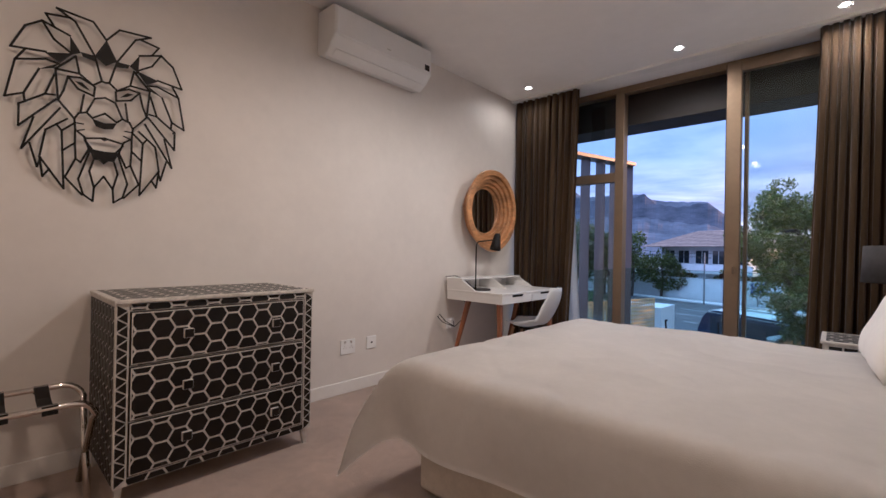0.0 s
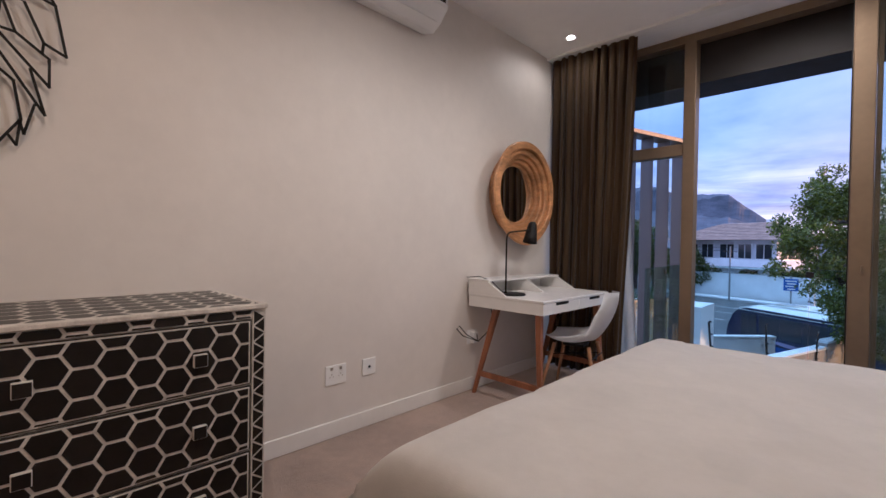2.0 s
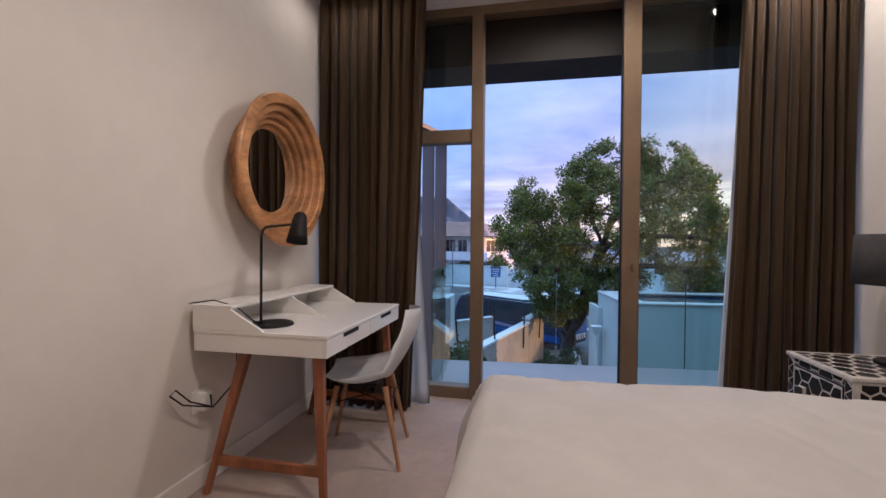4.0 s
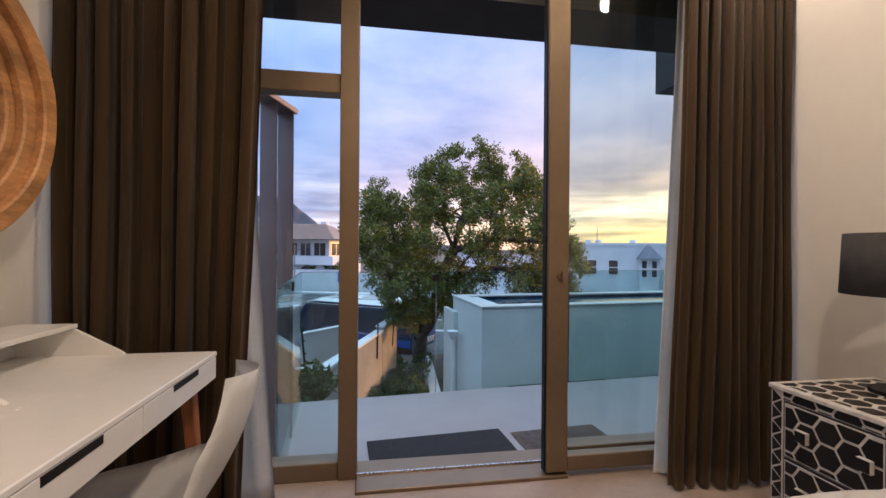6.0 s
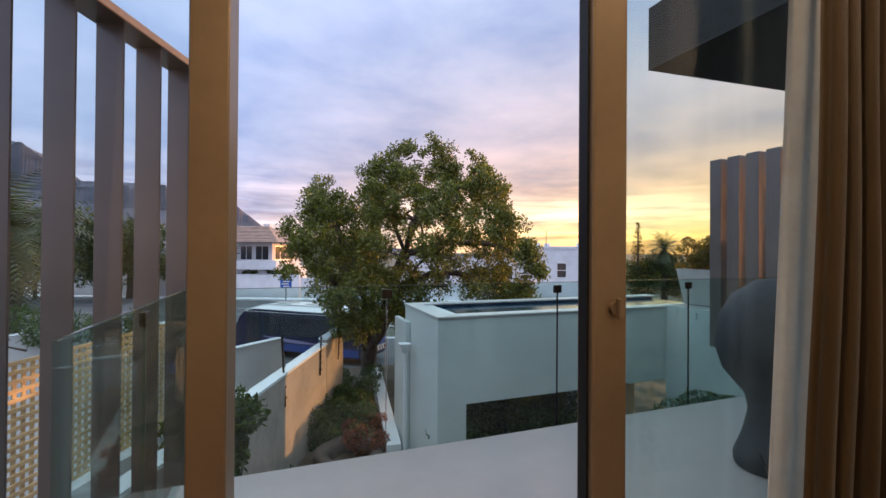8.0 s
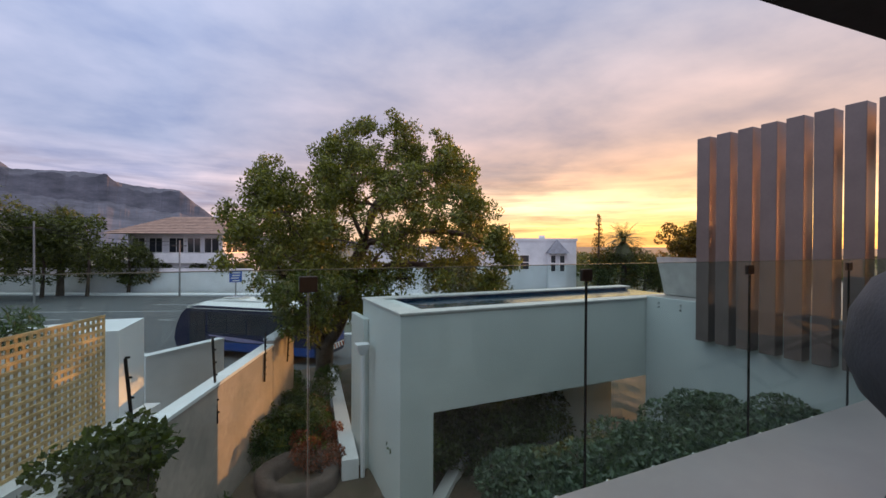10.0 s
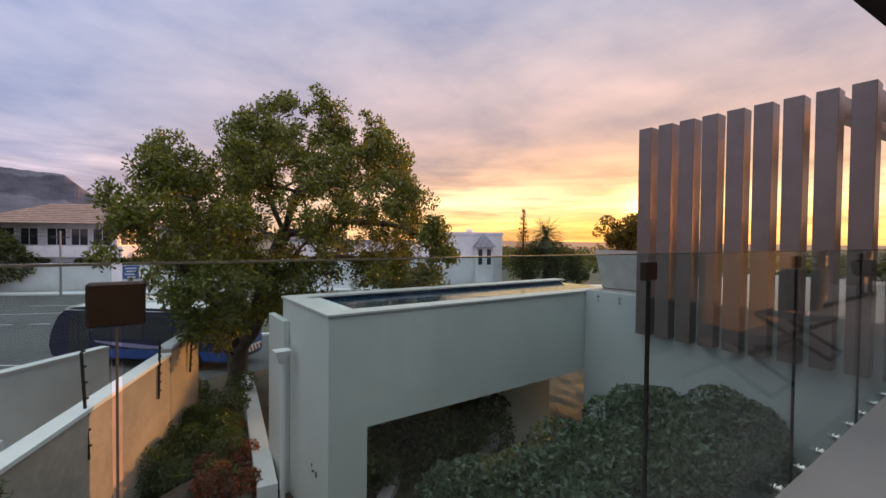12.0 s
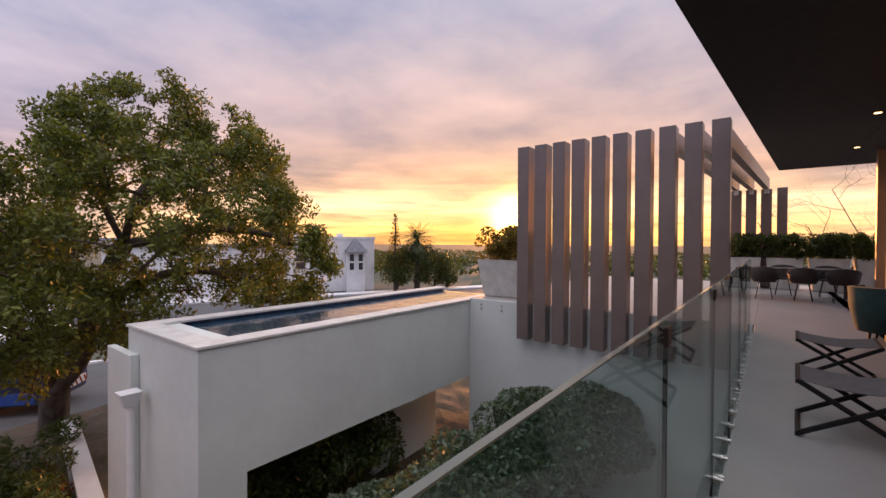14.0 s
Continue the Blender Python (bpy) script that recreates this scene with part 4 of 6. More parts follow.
def pillow(at, turn, name="pillow"):
    bm = bmesh.new()
    n = 20
    for side in (1, -1):
        rows = []
        for i in range(n + 1):
            row = []
            for j in range(n + 1):
                u, v = 2 * i / n - 1, 2 * j / n - 1
                puff = ((1 - u ** 4) * (1 - v ** 4)) ** 0.55
                k = 1 - 0.07 * (1 - u * u) * v * v
                row.append(bm.verts.new((u * 0.24 * (1 - 0.06 * (1 - v * v)), v * 0.36 * k, side * 0.085 * puff + 0.006 * noise.noise(Vector((u * 3, v * 3, side))))))
            rows.append(row)
        for a, b in zip(rows, rows[1:]):
            for j in range(n):
                bm.faces.new((a[j], a[j + 1], b[j + 1], b[j]))
    bmesh.ops.remove_doubles(bm, verts=bm.verts, dist=0.002)
    o = solid(name, bm, LINEN, "plump white pillow propped on the bed", "pillow", smooth=True)
    o.matrix_world = pose(*at, *turn)
    return o


pillow((3.15, 2.98, 0.865), (0, -66, 3))


def bedside_lamp():
    o = thing("bedside_lamp", (3.20, 3.92, 0.655), "bedside lamp with a dark drum shade on the chest", "lamp")
    part("base", rod(rod(bmesh.new(), (0, 0, 0), (0, 0, 0.015), 0.08, seg=28), (0, 0, 0.015), (0, 0, 0.42), 0.012), BLACK, o)
    bm = bmesh.new()
    bmesh.ops.create_cone(bm, cap_ends=False, segments=40, radius1=0.165, radius2=0.155, depth=0.23, matrix=Matrix.Translation((0, 0, 0.48)))
    bmesh.ops.solidify(bm, geom=bm.faces[:], thickness=0.003)
    part("shade", bm, mat("charcoal_shade_cloth", (0.045, 0.042, 0.042), 0.9, vary=0.1, scale=20), o, "dark drum shade", smooth=True)


bedside_lamp()


def luggage_rack():
    o = thing("luggage_rack", (0.10, -0.10, 0), "folding chrome luggage rack with black straps", "luggage rack")
    D, W, H, c = 0.40, 0.58, 0.47, 0.09
    for x, s in ((0.02, 1), (D - 0.02, -1)):
        foot = x + s * 0.30
        loop = [(foot, 0.02, 0.0), (x + s * 0.05, 0.01, H - c)]
        loop += [(x + s * 0.03 * (1 - math.sin(t)), c * (1 - math.cos(t)) * 0.9, H - c + c * math.sin(t)) for t in (0.3, 0.6, 0.9, 1.2, 1.57)]
        back = [(p[0], W - p[1], p[2]) for p in loop[::-1]]
        part("bent_frame", sweep(bmesh.new(), loop + back, 0.0145, seg=12), CHROME, o, "bent chrome tube frame", smooth=True)
        part("foot_cap", R((foot, 0.02, 0.0), (foot, 0.02, 0.02), 0.014), BLACK, o)
    part("hinge", R((D / 2 - 0.01, -0.005, H * 0.52), (D / 2 + 0.01, 0.025, H * 0.52), 0.012), BLACK, o)
    for y in (0.12, 0.27, 0.42):
        bm = bmesh.new()
        pts = [(0.005, H - 0.02), (0.008, H + 0.014), (0.04, H + 0.012), (0.12, H - 0.02), (D / 2, H - 0.03), (D - 0.12, H - 0.02), (D - 0.04, H + 0.012), (D - 0.008, H + 0.014), (D - 0.005, H - 0.02)]
        rows = [[bm.verts.new((x, y + dy, z + dz)) for dy, dz in ((-0.026, 0), (0.026, 0), (0.026, -0.004), (-0.026, -0.004))] for x, z in pts]
        for p, q in zip(rows, rows[1:]):
            for i in range(4):
                bm.faces.new((p[i], p[(i + 1) % 4], q[(i + 1) % 4], q[i]))
        bm.faces.new(rows[0]), bm.faces.new(rows[-1])
        part("strap", bm, BLACK, o, "black webbing strap")


luggage_rack()


def downlights():
    glow = emitter("lamp_glow", (1.0, 0.75, 0.48), 60.0)
    # three along the window, then three out of view added to brighten the room
    spots = [(0.38, 4.22), (1.88, 4.25), (2.95, 4.28), (1.75, 2.6), (1.75, 0.9), (1.75, -0.7)]
    for k, (x, y) in enumerate(spots):
        o = thing("downlight", (x, y, CZ), "small lit recessed ceiling downlight; the inner three are added", "downlight", group="bedroom downlights")
        bm = bmesh.new()
        bmesh.ops.create_cone(bm, cap_ends=False, segments=24, radius1=0.045, radius2=0.036, depth=0.006, matrix=Matrix.Translation((0, 0, -0.003)))
        bmesh.ops.solidify(bm, geom=bm.faces[:], thickness=0.003)
        part("trim_ring", bm, TRIM, o)
        part("bulb", R((0, 0, -0.004), (0, 0, 0.0), 0.023, seg=20), glow, o, "glowing lamp face")
        lamp = bpy.data.lights.new("downlight", "SPOT")
        lamp.energy, lamp.color, lamp.spot_size, lamp.spot_blend, lamp.shadow_soft_size = (6.0, 40.0, 26.0, 64.0, 32.0, 24.0)[k], ((1.0, 0.71, 0.42) if k < 4 else (1.0, 0.60, 0.29)), radians(170), 0.6, 0.05
        ob = new("downlight_beam", lamp)
        ob.parent = o
        ob.location = (0, 0, -0.03)


downlights()


def set_room_askew():
    for ob in scene.objects:
        if ob.name not in BEFORE and not ob.parent:
            ob.matrix_world = ROOM @ ob.matrix_basis


set_room_askew()

# ---------------------------------------------------------------- balcony and building shell
solid("balcony_floor", B(0.76, 20.5, WY - 0.08, 6.475, -0.40, FB, bevel=0.006), CONCRETE, "pale grey screeded balcony floor", "floor", "structure")
solid("terrace_floor", B(10.72, 20.5, 6.479, 12.1, -0.40, FB), CONCRETE, "pale grey screeded terrace floor", "floor", "structure")
bm = bmesh.new()
for z in (2.99, 3.6):
    bm.faces.new([bm.verts.new((x, y, z)) for x, y in ((4.674, WY + 0.1), (15.0, WY + 0.1), (15.0, 6.14), (4.674, 6.92))])
bmesh.ops.bridge_loops(bm, edges=bm.edges[:])
solid("soffit_high", bm, SOFFIT, "charcoal painted soffit over the balcony", "soffit", "structure")
solid("roof_slab", B(-0.4, 18.0, BY - 0.2, 5.42, 3.604, 3.9), SOFFIT, "flat dark roof slab", "roof", "structure")
solid("soffit_lounge", B(10.4, 15.0, 0.5, WY + 0.096, 2.99, 3.6), SOFFIT, "charcoal soffit over the open lounge", "soffit", "structure")
solid("lounge_floor", B(10.4, 20.5, 0.5, WY + 0.096, -0.40, FB), CONCRETE, "pale grey screeded lounge floor", "floor", "structure")
solid("wall_lounge", B(10.2, 10.396, 0.5, WY - 0.104, FB, 2.985), RENDER_WALL, "pale rendered lounge wall", "wall", "structure")
# unseen but for reflections; dark tone added to dim its reflection and bounce light
solid("wall_facade", B(RX + 0.27, 10.396, WY - 0.1, WY + 0.1, FB, 2.985), mat("dark_facade_standin", (0.075, 0.072, 0.07), 0.7, vary=0.12, scale=3, bump=0.2, bump_scale=120), "plain dark stand-in for the unseen house front behind the balcony", "wall", "structure")
solid("wall_below", B(-0.2, 20.5, WY - 0.1, WY + 0.1, -4.4, -0.404), RENDER_WALL, "pale rendered house wall under the balcony", "wall", "structure")
solid("terrace_wall", B(10.69, 11.0, 6.50, 12.155, -4.4, -0.135, bevel=0.01), RENDER_WALL, "smooth pale green rendered retaining wall", "wall", "structure")
solid("terrace_underside_wall", B(10.69, 20.5, 6.30, 6.496, -4.4, -0.404), RENDER_WALL, "pale rendered wall below the terrace", "wall", "structure")


def soffit_lights():
    glow = emitter("soffit_lamp_glow", (1.0, 0.66, 0.30), 4.0)
    for x, y in ((7.3, 5.15), (10.06, 5.15), (12.7, 5.05)):
        o = thing("soffit_light", (x, y, 2.99), "small lit downlight in the dark soffit", "downlight", group="balcony downlights")
        part("trim_ring", R((0, 0, -0.006), (0, 0, 0), 0.055, seg=20), SOFFIT, o)
        part("bulb", R((0, 0, -0.009), (0, 0, -0.006), 0.042, seg=20), glow, o)


soffit_lights()

solid("door_mat", B(1.30, 2.24, 5.03, 5.57, FB, FB + 0.018, bevel=0.006), RUBBER, "black ribbed door mat on the balcony", "mat")
solid("floor_rug", B(2.30, 2.95, 5.05, 5.50, FB, FB + 0.012, bevel=0.004), mat("brown_flat_mat", (0.10, 0.075, 0.06), 0.95, vary=0.2, scale=20, bump=0.5, bump_scale=200), "flat brown mat beside the door mat", "mat")


def balustrade(name, m, joints, label):
    """Glass panels along local x, on steel studs at the slab's edge."""
    o = thing(name, m, label, "balustrade", kind="structure")
    for a, b in zip(joints, joints[1:]):
        g = part("glass_panel", B(a + 0.006, b - 0.006, -0.006, 0.006, -0.26, 1.095, bevel=0.001), RAILGLASS, o, "clear green-edged glass panel")
        g.visible_shadow = False
        part("panel_edge", B(a + 0.006, b - 0.006, -0.0062, 0.0062, 1.0952, 1.0985), GLASSEDGE, g, "bright glass edge")
        n = 4
        for k in range(n):
            x = a + (b - a) * (k + 0.5) / n
            bm = bmesh.new()
            for z in (-0.07, -0.20):
                rod(bm, (x, -0.054, z), (x, 0.012, z), 0.013, seg=12)
                rod(bm, (x, -0.018, z), (x, -0.007, z), 0.022, seg=14)
                rod(bm, (x, 0.007, z), (x, 0.014, z), 0.022, seg=14)
            part("stud", bm, STEEL, o, "round steel glass fixing")
    for a in joints[1:-1]:
        w = 0.003 if a > 2 else 0.0015
        part("joint_seal", B(a - w, a + w, -0.0065, 0.0065, -0.26, 1.06), BLACK if a > 2 else GLASSEDGE, o)
        part("joint_clip", B(a - 0.033, a + 0.033, -0.012, 0.012, 1.012, 1.072, bevel=0.003), CLIP, o, "square dark clip joining the panes")
    return o


balustrade("balustrade_front", Matrix.Translation((0, 6.53, FB)), [0.79, 1.99, 3.352, 4.745, 6.04, 7.40, 8.76, 10.40], "frameless glass balustrade along the balcony edge")
balustrade("balustrade_side", Matrix.Translation((0.80, 5.02, FB)) @ Matrix.Rotation(radians(90), 4, "Z"), [0.0, 0.75, 1.50], "frameless glass balustrade at the balcony's end")


def slat_screen(name, x, d, w, ys, z0, z1, beam, label):
    o = thing(name, (x, 0, 0), label, "screen", kind="structure")
    bm = B(0, d, 0, w, z0, z1, bevel=0.006)
    data = mesh_of("slat", bm, SLAT)
    for y in ys:
        ob = new("slat", data)
        ob.parent = o
        ob.location = (0, y, 0)
    if beam:
        part("top_beam", B(-0.02, d + 0.02, ys[0] - 0.1, ys[-1] + w + 0.05, z1 + 0.001, z1 + beam, bevel=0.006), SLAT, o)
    return o


slat_screen("slat_screen_east", 10.44, 0.31, 0.27, [6.822 + 0.4051 * k for k in range(10)], -0.90, 3.315, 0, "tall taupe aluminium slat screen along the terrace")
w = slat_screen("slat_screen_west", 0.0, 0.187, 0.012, [-0.012 - 0.349 * k for k in range(6)][::-1], -1.9, 2.64, 0.06, "taupe aluminium slat screen at the balcony's end")
w.matrix_world = pose(0.633, 7.594, 0, 0, 0, -21.2) @ Matrix.Translation((-0.187, 0, 0))


def pergola():
    o = thing("pergola", (10.76, 0, 0), "taupe pergola beams and posts over the terrace", "pergola")
    # the beams run askew with the house, each from a slat of the screen to its own post
    for k in range(3):
        y0, y1 = 6.96 + 0.4051 * k, 6.40 + 0.39 * k
        part("beam", bar(bmesh.new(), (0.004, y0, 3.13), (8.15, y1, 3.13), 0.15, 0.34), SLAT, o)
        part("post", B(7.95, 8.2, y1 - 0.14, y1 + 0.14, FB, 2.955, bevel=0.006), SLAT, o)
        part("lamp_head", B(7.82, 7.93, y1 - 0.06, y1 + 0.06, 2.80, 2.955, bevel=0.01), WHITE, o, "small pale lamp on the beam end")
    part("post", B(7.95, 8.2, 5.88, 6.14, FB, 2.98, bevel=0.006), SLAT, o)
    bm = bmesh.new()
    for x in (2.4, 4.6):
        rod(bm, (x, 6.70, 3.31), (x, 8.2, 3.31), 0.008, seg=6)
    part("tension_wire", bm, BLACK, o)


pergola()
solid("balcony_post", B(13.1, 13.25, 4.57, 4.72, FB, 2.985, bevel=0.005), SLAT, "slim dark post under the soffit", "post", "structure")


def pool():
    o = thing("raised_pool", (4.385, 12.157, -0.165), "raised lap pool in pale green render with blue water", "pool")
    Lx, Ly, base = 6.32, 2.57, -4.3 + 0.165
    part("end_pier", B(0, 0.655, 0, Ly, base, -0.045), RENDER_WALL, o)
    part("front_wall", B(0.655, Lx - 0.003, 0, 0.25, -1.90, -0.045), RENDER_WALL, o)
    part("back_wall", B(0.657, Lx + 2.0, Ly - 0.25, Ly, -1.90, -0.045), RENDER_WALL, o)
    part("pool_floor", B(0.657, Lx + 2.0, 0.252, Ly - 0.252, -1.90, -1.2), RENDER_WALL, o)
    stone = mat("pale_coping_stone", (0.55, 0.54, 0.52), 0.6, vary=0.08, scale=4, bump=0.1, bump_scale=60)
    part("coping", B(-0.03, 0.36, -0.03, Ly + 0.03, -0.043, 0.0, bevel=0.006), stone, o, "pale stone coping")
    part("coping", B(0.362, Lx + 2.0, -0.03, 0.34, -0.043, 0.0, bevel=0.006), stone, o, "pale stone coping")
    part("coping", B(0.362, Lx + 2.0, Ly - 0.34, Ly + 0.03, -0.043, 0.0, bevel=0.006), stone, o, "pale stone coping")
    tile = mat("blue_pool_mosaic", (0.035, 0.085, 0.19), 0.25, vary=0.25, scale=18)
    part("tile_band", B(0.658, Lx + 1.9, Ly - 0.262, Ly - 0.254, -0.9, -0.05), tile, o, "dark blue mosaic lining")
    part("tile_band", B(0.658, 0.668, 0.26, Ly - 0.264, -0.9, -0.05), tile, o)
    m = bpy.data.materials.new("pool_water")
    m.use_nodes = True
    N, L = nodes_of(m.node_tree)
    d, out = N("ShaderNodeBsdfPrincipled", ins={"Base Color": (0.015, 0.04, 0.07, 1), "Roughness": 0.03}), N("ShaderNodeOutputMaterial")
    geo = N("ShaderNodeNewGeometry")
    n1 = N("ShaderNodeTexNoise", ins={"Scale": 3.2, "Detail": 3.0})
    b = N("ShaderNodeBump", ins={"Strength": 0.22, "Distance": 0.05})
    L(geo.outputs["Position"], n1.inputs["Vector"]), L(n1.outputs[0], b.inputs["Height"]), L(b.outputs[0], d.inputs["Normal"]), L(d.outputs[0], out.inputs[0])
    part("water", B(0.67, Lx + 1.9, 0.252, Ly - 0.264, -1.0, -0.10), m, o, "rippled dark pool water")
    part("rear_step", B(-0.13, -0.002, Ly - 0.5, Ly + 0.6, base, -0.42, bevel=0.01), RENDER_WALL, o)
    # gutter hopper and downpipe
    h = bmesh.new()
    bmesh.ops.create_cone(h, cap_ends=True, segments=4, radius1=0.10, radius2=0.20, depth=0.22, matrix=Matrix.Translation((-0.24, 1.75, -1.0)) @ Matrix.Rotation(radians(45), 4, "Z"))
    pipe = part("downpipe", rod(bmesh.new(), (-0.22, 1.75, base), (-0.22, 1.75, -1.1), 0.05, seg=14), WHITEWALL, o, "white downpipe")
    part("hopper", h, WHITEWALL, pipe)
    for k in range(3):
        bm = bmesh.new()
        for dz in (-0.10, -0.20):
            rod(bm, (Lx + 0.0 - 0.03, -0.35 - 0.55 * k, dz), (Lx + 0.01, -0.35 - 0.55 * k, dz), 0.025, seg=12)
        part("wall_stud", bm, STEEL, o, "pair of steel studs on the wall")


pool()
solid("stub_wall", B(8.45, 10.68, 13.2, 13.4, -4.3, -2.07), RENDER_WALL, "pale rendered wall under the pool", "wall", "structure")
solid("garden_kerb", bar(bmesh.new(), (5.2, 12.3, -4.05), (9.4, 16.8, -4.05), 0.25, 0.5), WHITEWALL, "low white garden edging wall under the pool", "kerb", "structure")


def bowl_planter(at, r, h, label, hedge_h, seed, pot=(0.50, 0.49, 0.46), leaves=None):
    o = thing("planter", at, label, "planter")
    bm = bmesh.new()
    prof = [(0.72 * r, 0), (0.78 * r, 0.02), (r, h), (0.93 * r, h), (0.90 * r, h - 0.06)]
    cols = []
    for k in range(4):
        a = math.pi / 4 + k * math.pi / 2
        cols.append([bm.verts.new((q * 1.35 * math.cos(a), q * 1.35 * math.sin(a), z)) for q, z in prof])
    for k in range(4):
        for i in range(len(prof) - 1):
            bm.faces.new((cols[k][i], cols[k][i + 1], cols[(k + 1) % 4][i + 1], cols[(k + 1) % 4][i]))
    bm.faces.new([c[0] for c in cols]), bm.faces.new([c[-1] for c in cols])
    part("pot", bm, mat("cast_stone_planter", pot, 0.8, vary=0.08, scale=4, bump=0.15, bump_scale=50), o, "tapered cast stone pot")
    rng = np.random.default_rng(seed)
    c = [(rng.uniform(-1.0, 1.0) * r, rng.uniform(-1.0, 1.0) * r, h + hedge_h * rng.uniform(0.05, 0.9)) for _ in range(150)]
    part("stem", R((0, 0, h - 0.1), (0, 0, h + hedge_h * 0.8), 0.03, 0.01), BARK, o)
    leaf_part("hedge", rng, leaves or HEDGE, o, c, [0.16 * r + 0.03] * 150, 8000, 0.085)
    return o


bowl_planter((11.70, 11.62, -0.13), 0.62, 0.93, "tapered stone planter with a clipped hedge on the pool's end", 0.85, 1, leaves=SUNSETLEAF)
for k, y in enumerate((4.9, 5.9, 6.9, 7.9)):
    # the darker pot colour stands for shade; the shared material keeps the first colour
    bowl_planter((18.6, y - 0.95, FB), 0.46, 0.95, "tapered planter with a clipped shrub at the shaded terrace end", 0.75, 10 + k, (0.09, 0.085, 0.08))


def covered_barbecue():
    o = thing("covered_barbecue", (4.28, 5.45, FB), "barbecue under a dark grey fabric cover", "barbecue")
    cloth = mat("dark_cover_cloth", (0.030, 0.034, 0.042), 0.7, vary=0.15, scale=6, bump=0.3, bump_scale=60)
    bm = bmesh.new()
    prof = [(0.0, 1.18), (0.16, 1.16), (0.30, 1.06), (0.37, 0.92), (0.39, 0.72), (0.34, 0.58), (0.22, 0.44), (0.20, 0.34), (0.24, 0.16), (0.29, 0.02), (0.27, 0.0)]
    cols = []
    for k in range(36):
        a = 2 * math.pi * k / 36
        cols.append([bm.verts.new((r * (1 + 0.05 * math.sin(5 * a + z * 6)) * math.cos(a), r * (1 + 0.05 * math.sin(4 * a + 2)) * math.sin(a), z)) for r, z in prof])
    for k in range(36):
        for i in range(len(prof) - 1):
            bm.faces.new((cols[k][i], cols[k][i + 1], cols[(k + 1) % 36][i + 1], cols[(k + 1) % 36][i]))
    bmesh.ops.remove_doubles(bm, verts=bm.verts, dist=1e-4)
    part("cover", bm, cloth, o, "creased dark grey cover", smooth=True)
    part("draw_cord", sweep(bmesh.new(), [(-0.24, 0.0, 0.12), (-0.30, -0.08, 0.05), (-0.27, -0.14, 0.01), (-0.22, -0.16, 0.005)], 0.006, seg=6), BLACK, o)


covered_barbecue()


def folding_stool(x, y, turn):
    o = thing("folding_stool", pose(x, y, FB, 0, 0, turn), "folding stool with black crossed legs and grey sling seat", "stool", group="folding stools on the balcony")
    w, h, d = 0.60, 0.38, 0.50
    for s in (0, d):
        part("crossed_leg", bar(bmesh.new(), (-w / 2, s, 0.02), (w / 2, s, h), 0.022, 0.032), BLACK, o)
        part("crossed_leg", bar(bmesh.new(), (w / 2, s + 0.026, 0.02), (-w / 2, s + 0.026, h), 0.022, 0.032), BLACK, o)
    for x1 in (-w / 2, w / 2):
        part("foot_rail", B(x1 - 0.013, x1 + 0.013, -0.01, d + 0.03, 0.0, 0.026, bevel=0.004), BLACK, o)
        part("seat_rail", B(x1 - 0.014, x1 + 0.014, -0.01, d + 0.03, h - 0.016, h + 0.014, bevel=0.004), BLACK, o)
    bm = bmesh.new()
    n = 8
    rows = []
    for k in range(n + 1):
        x1, z1 = -w / 2 + w * k / n, h + 0.012 - 0.035 * math.sin(math.pi * k / n)
        rows.append([bm.verts.new(p) for p in ((x1, 0.01, z1), (x1, d, z1), (x1, d, z1 - 0.004), (x1, 0.01, z1 - 0.004))])
    for p, q in zip(rows, rows[1:]):
        for i in range(4):
            bm.faces.new((p[i], p[(i + 1) % 4], q[(i + 1) % 4], q[i]))
    bm.faces.new(rows[0]), bm.faces.new(rows[-1])
    part("sling_seat", bm, mat("grey_sling_cloth", (0.12, 0.115, 0.12), 0.9, vary=0.1, scale=20), o, "grey cloth sling seat")


folding_stool(6.27, 5.80, 88), folding_stool(7.95, 5.74, 88)


def tub_chair():
    o = thing("tub_chair", pose(10.3, 4.95, FB, 0, 0, 160), "dark green upholstered tub chair on the balcony", "armchair")
    velvet = mat("dark_green_cloth", (0.012, 0.040, 0.034), 0.85, vary=0.12, scale=8, sheen=0.1)
    bm = bmesh.new()
    cols = []
    for k in range(25):
        a = radians(-120 + 240 * k / 24)
        cols.append([bm.verts.new((r * math.cos(a), r * math.sin(a), z)) for r, z in ((0.36, 0.14), (0.43, 0.44), (0.45, 0.74), (0.36, 0.76), (0.33, 0.44), (0.30, 0.16))])
    for p, q in zip(cols, cols[1:]):
        for i in range(6):
            bm.faces.new((p[i], p[(i + 1) % 6], q[(i + 1) % 6], q[i]))
    bm.faces.new(cols[0]), bm.faces.new(cols[-1])
    part("back_shell", bm, velvet, o, smooth=True)
    part("seat_cushion", R((0.0, 0, 0.16), (0.0, 0, 0.44), 0.345, 0.335, seg=30), velvet, o)
    for a in (45, 135, 225, 315):
        ca, sa = math.cos(radians(a)), math.sin(radians(a))
        part("leg", R((0.26 * ca, 0.26 * sa, 0), (0.24 * ca, 0.24 * sa, 0.17), 0.014, 0.02), BLACK, o)


tub_chair()


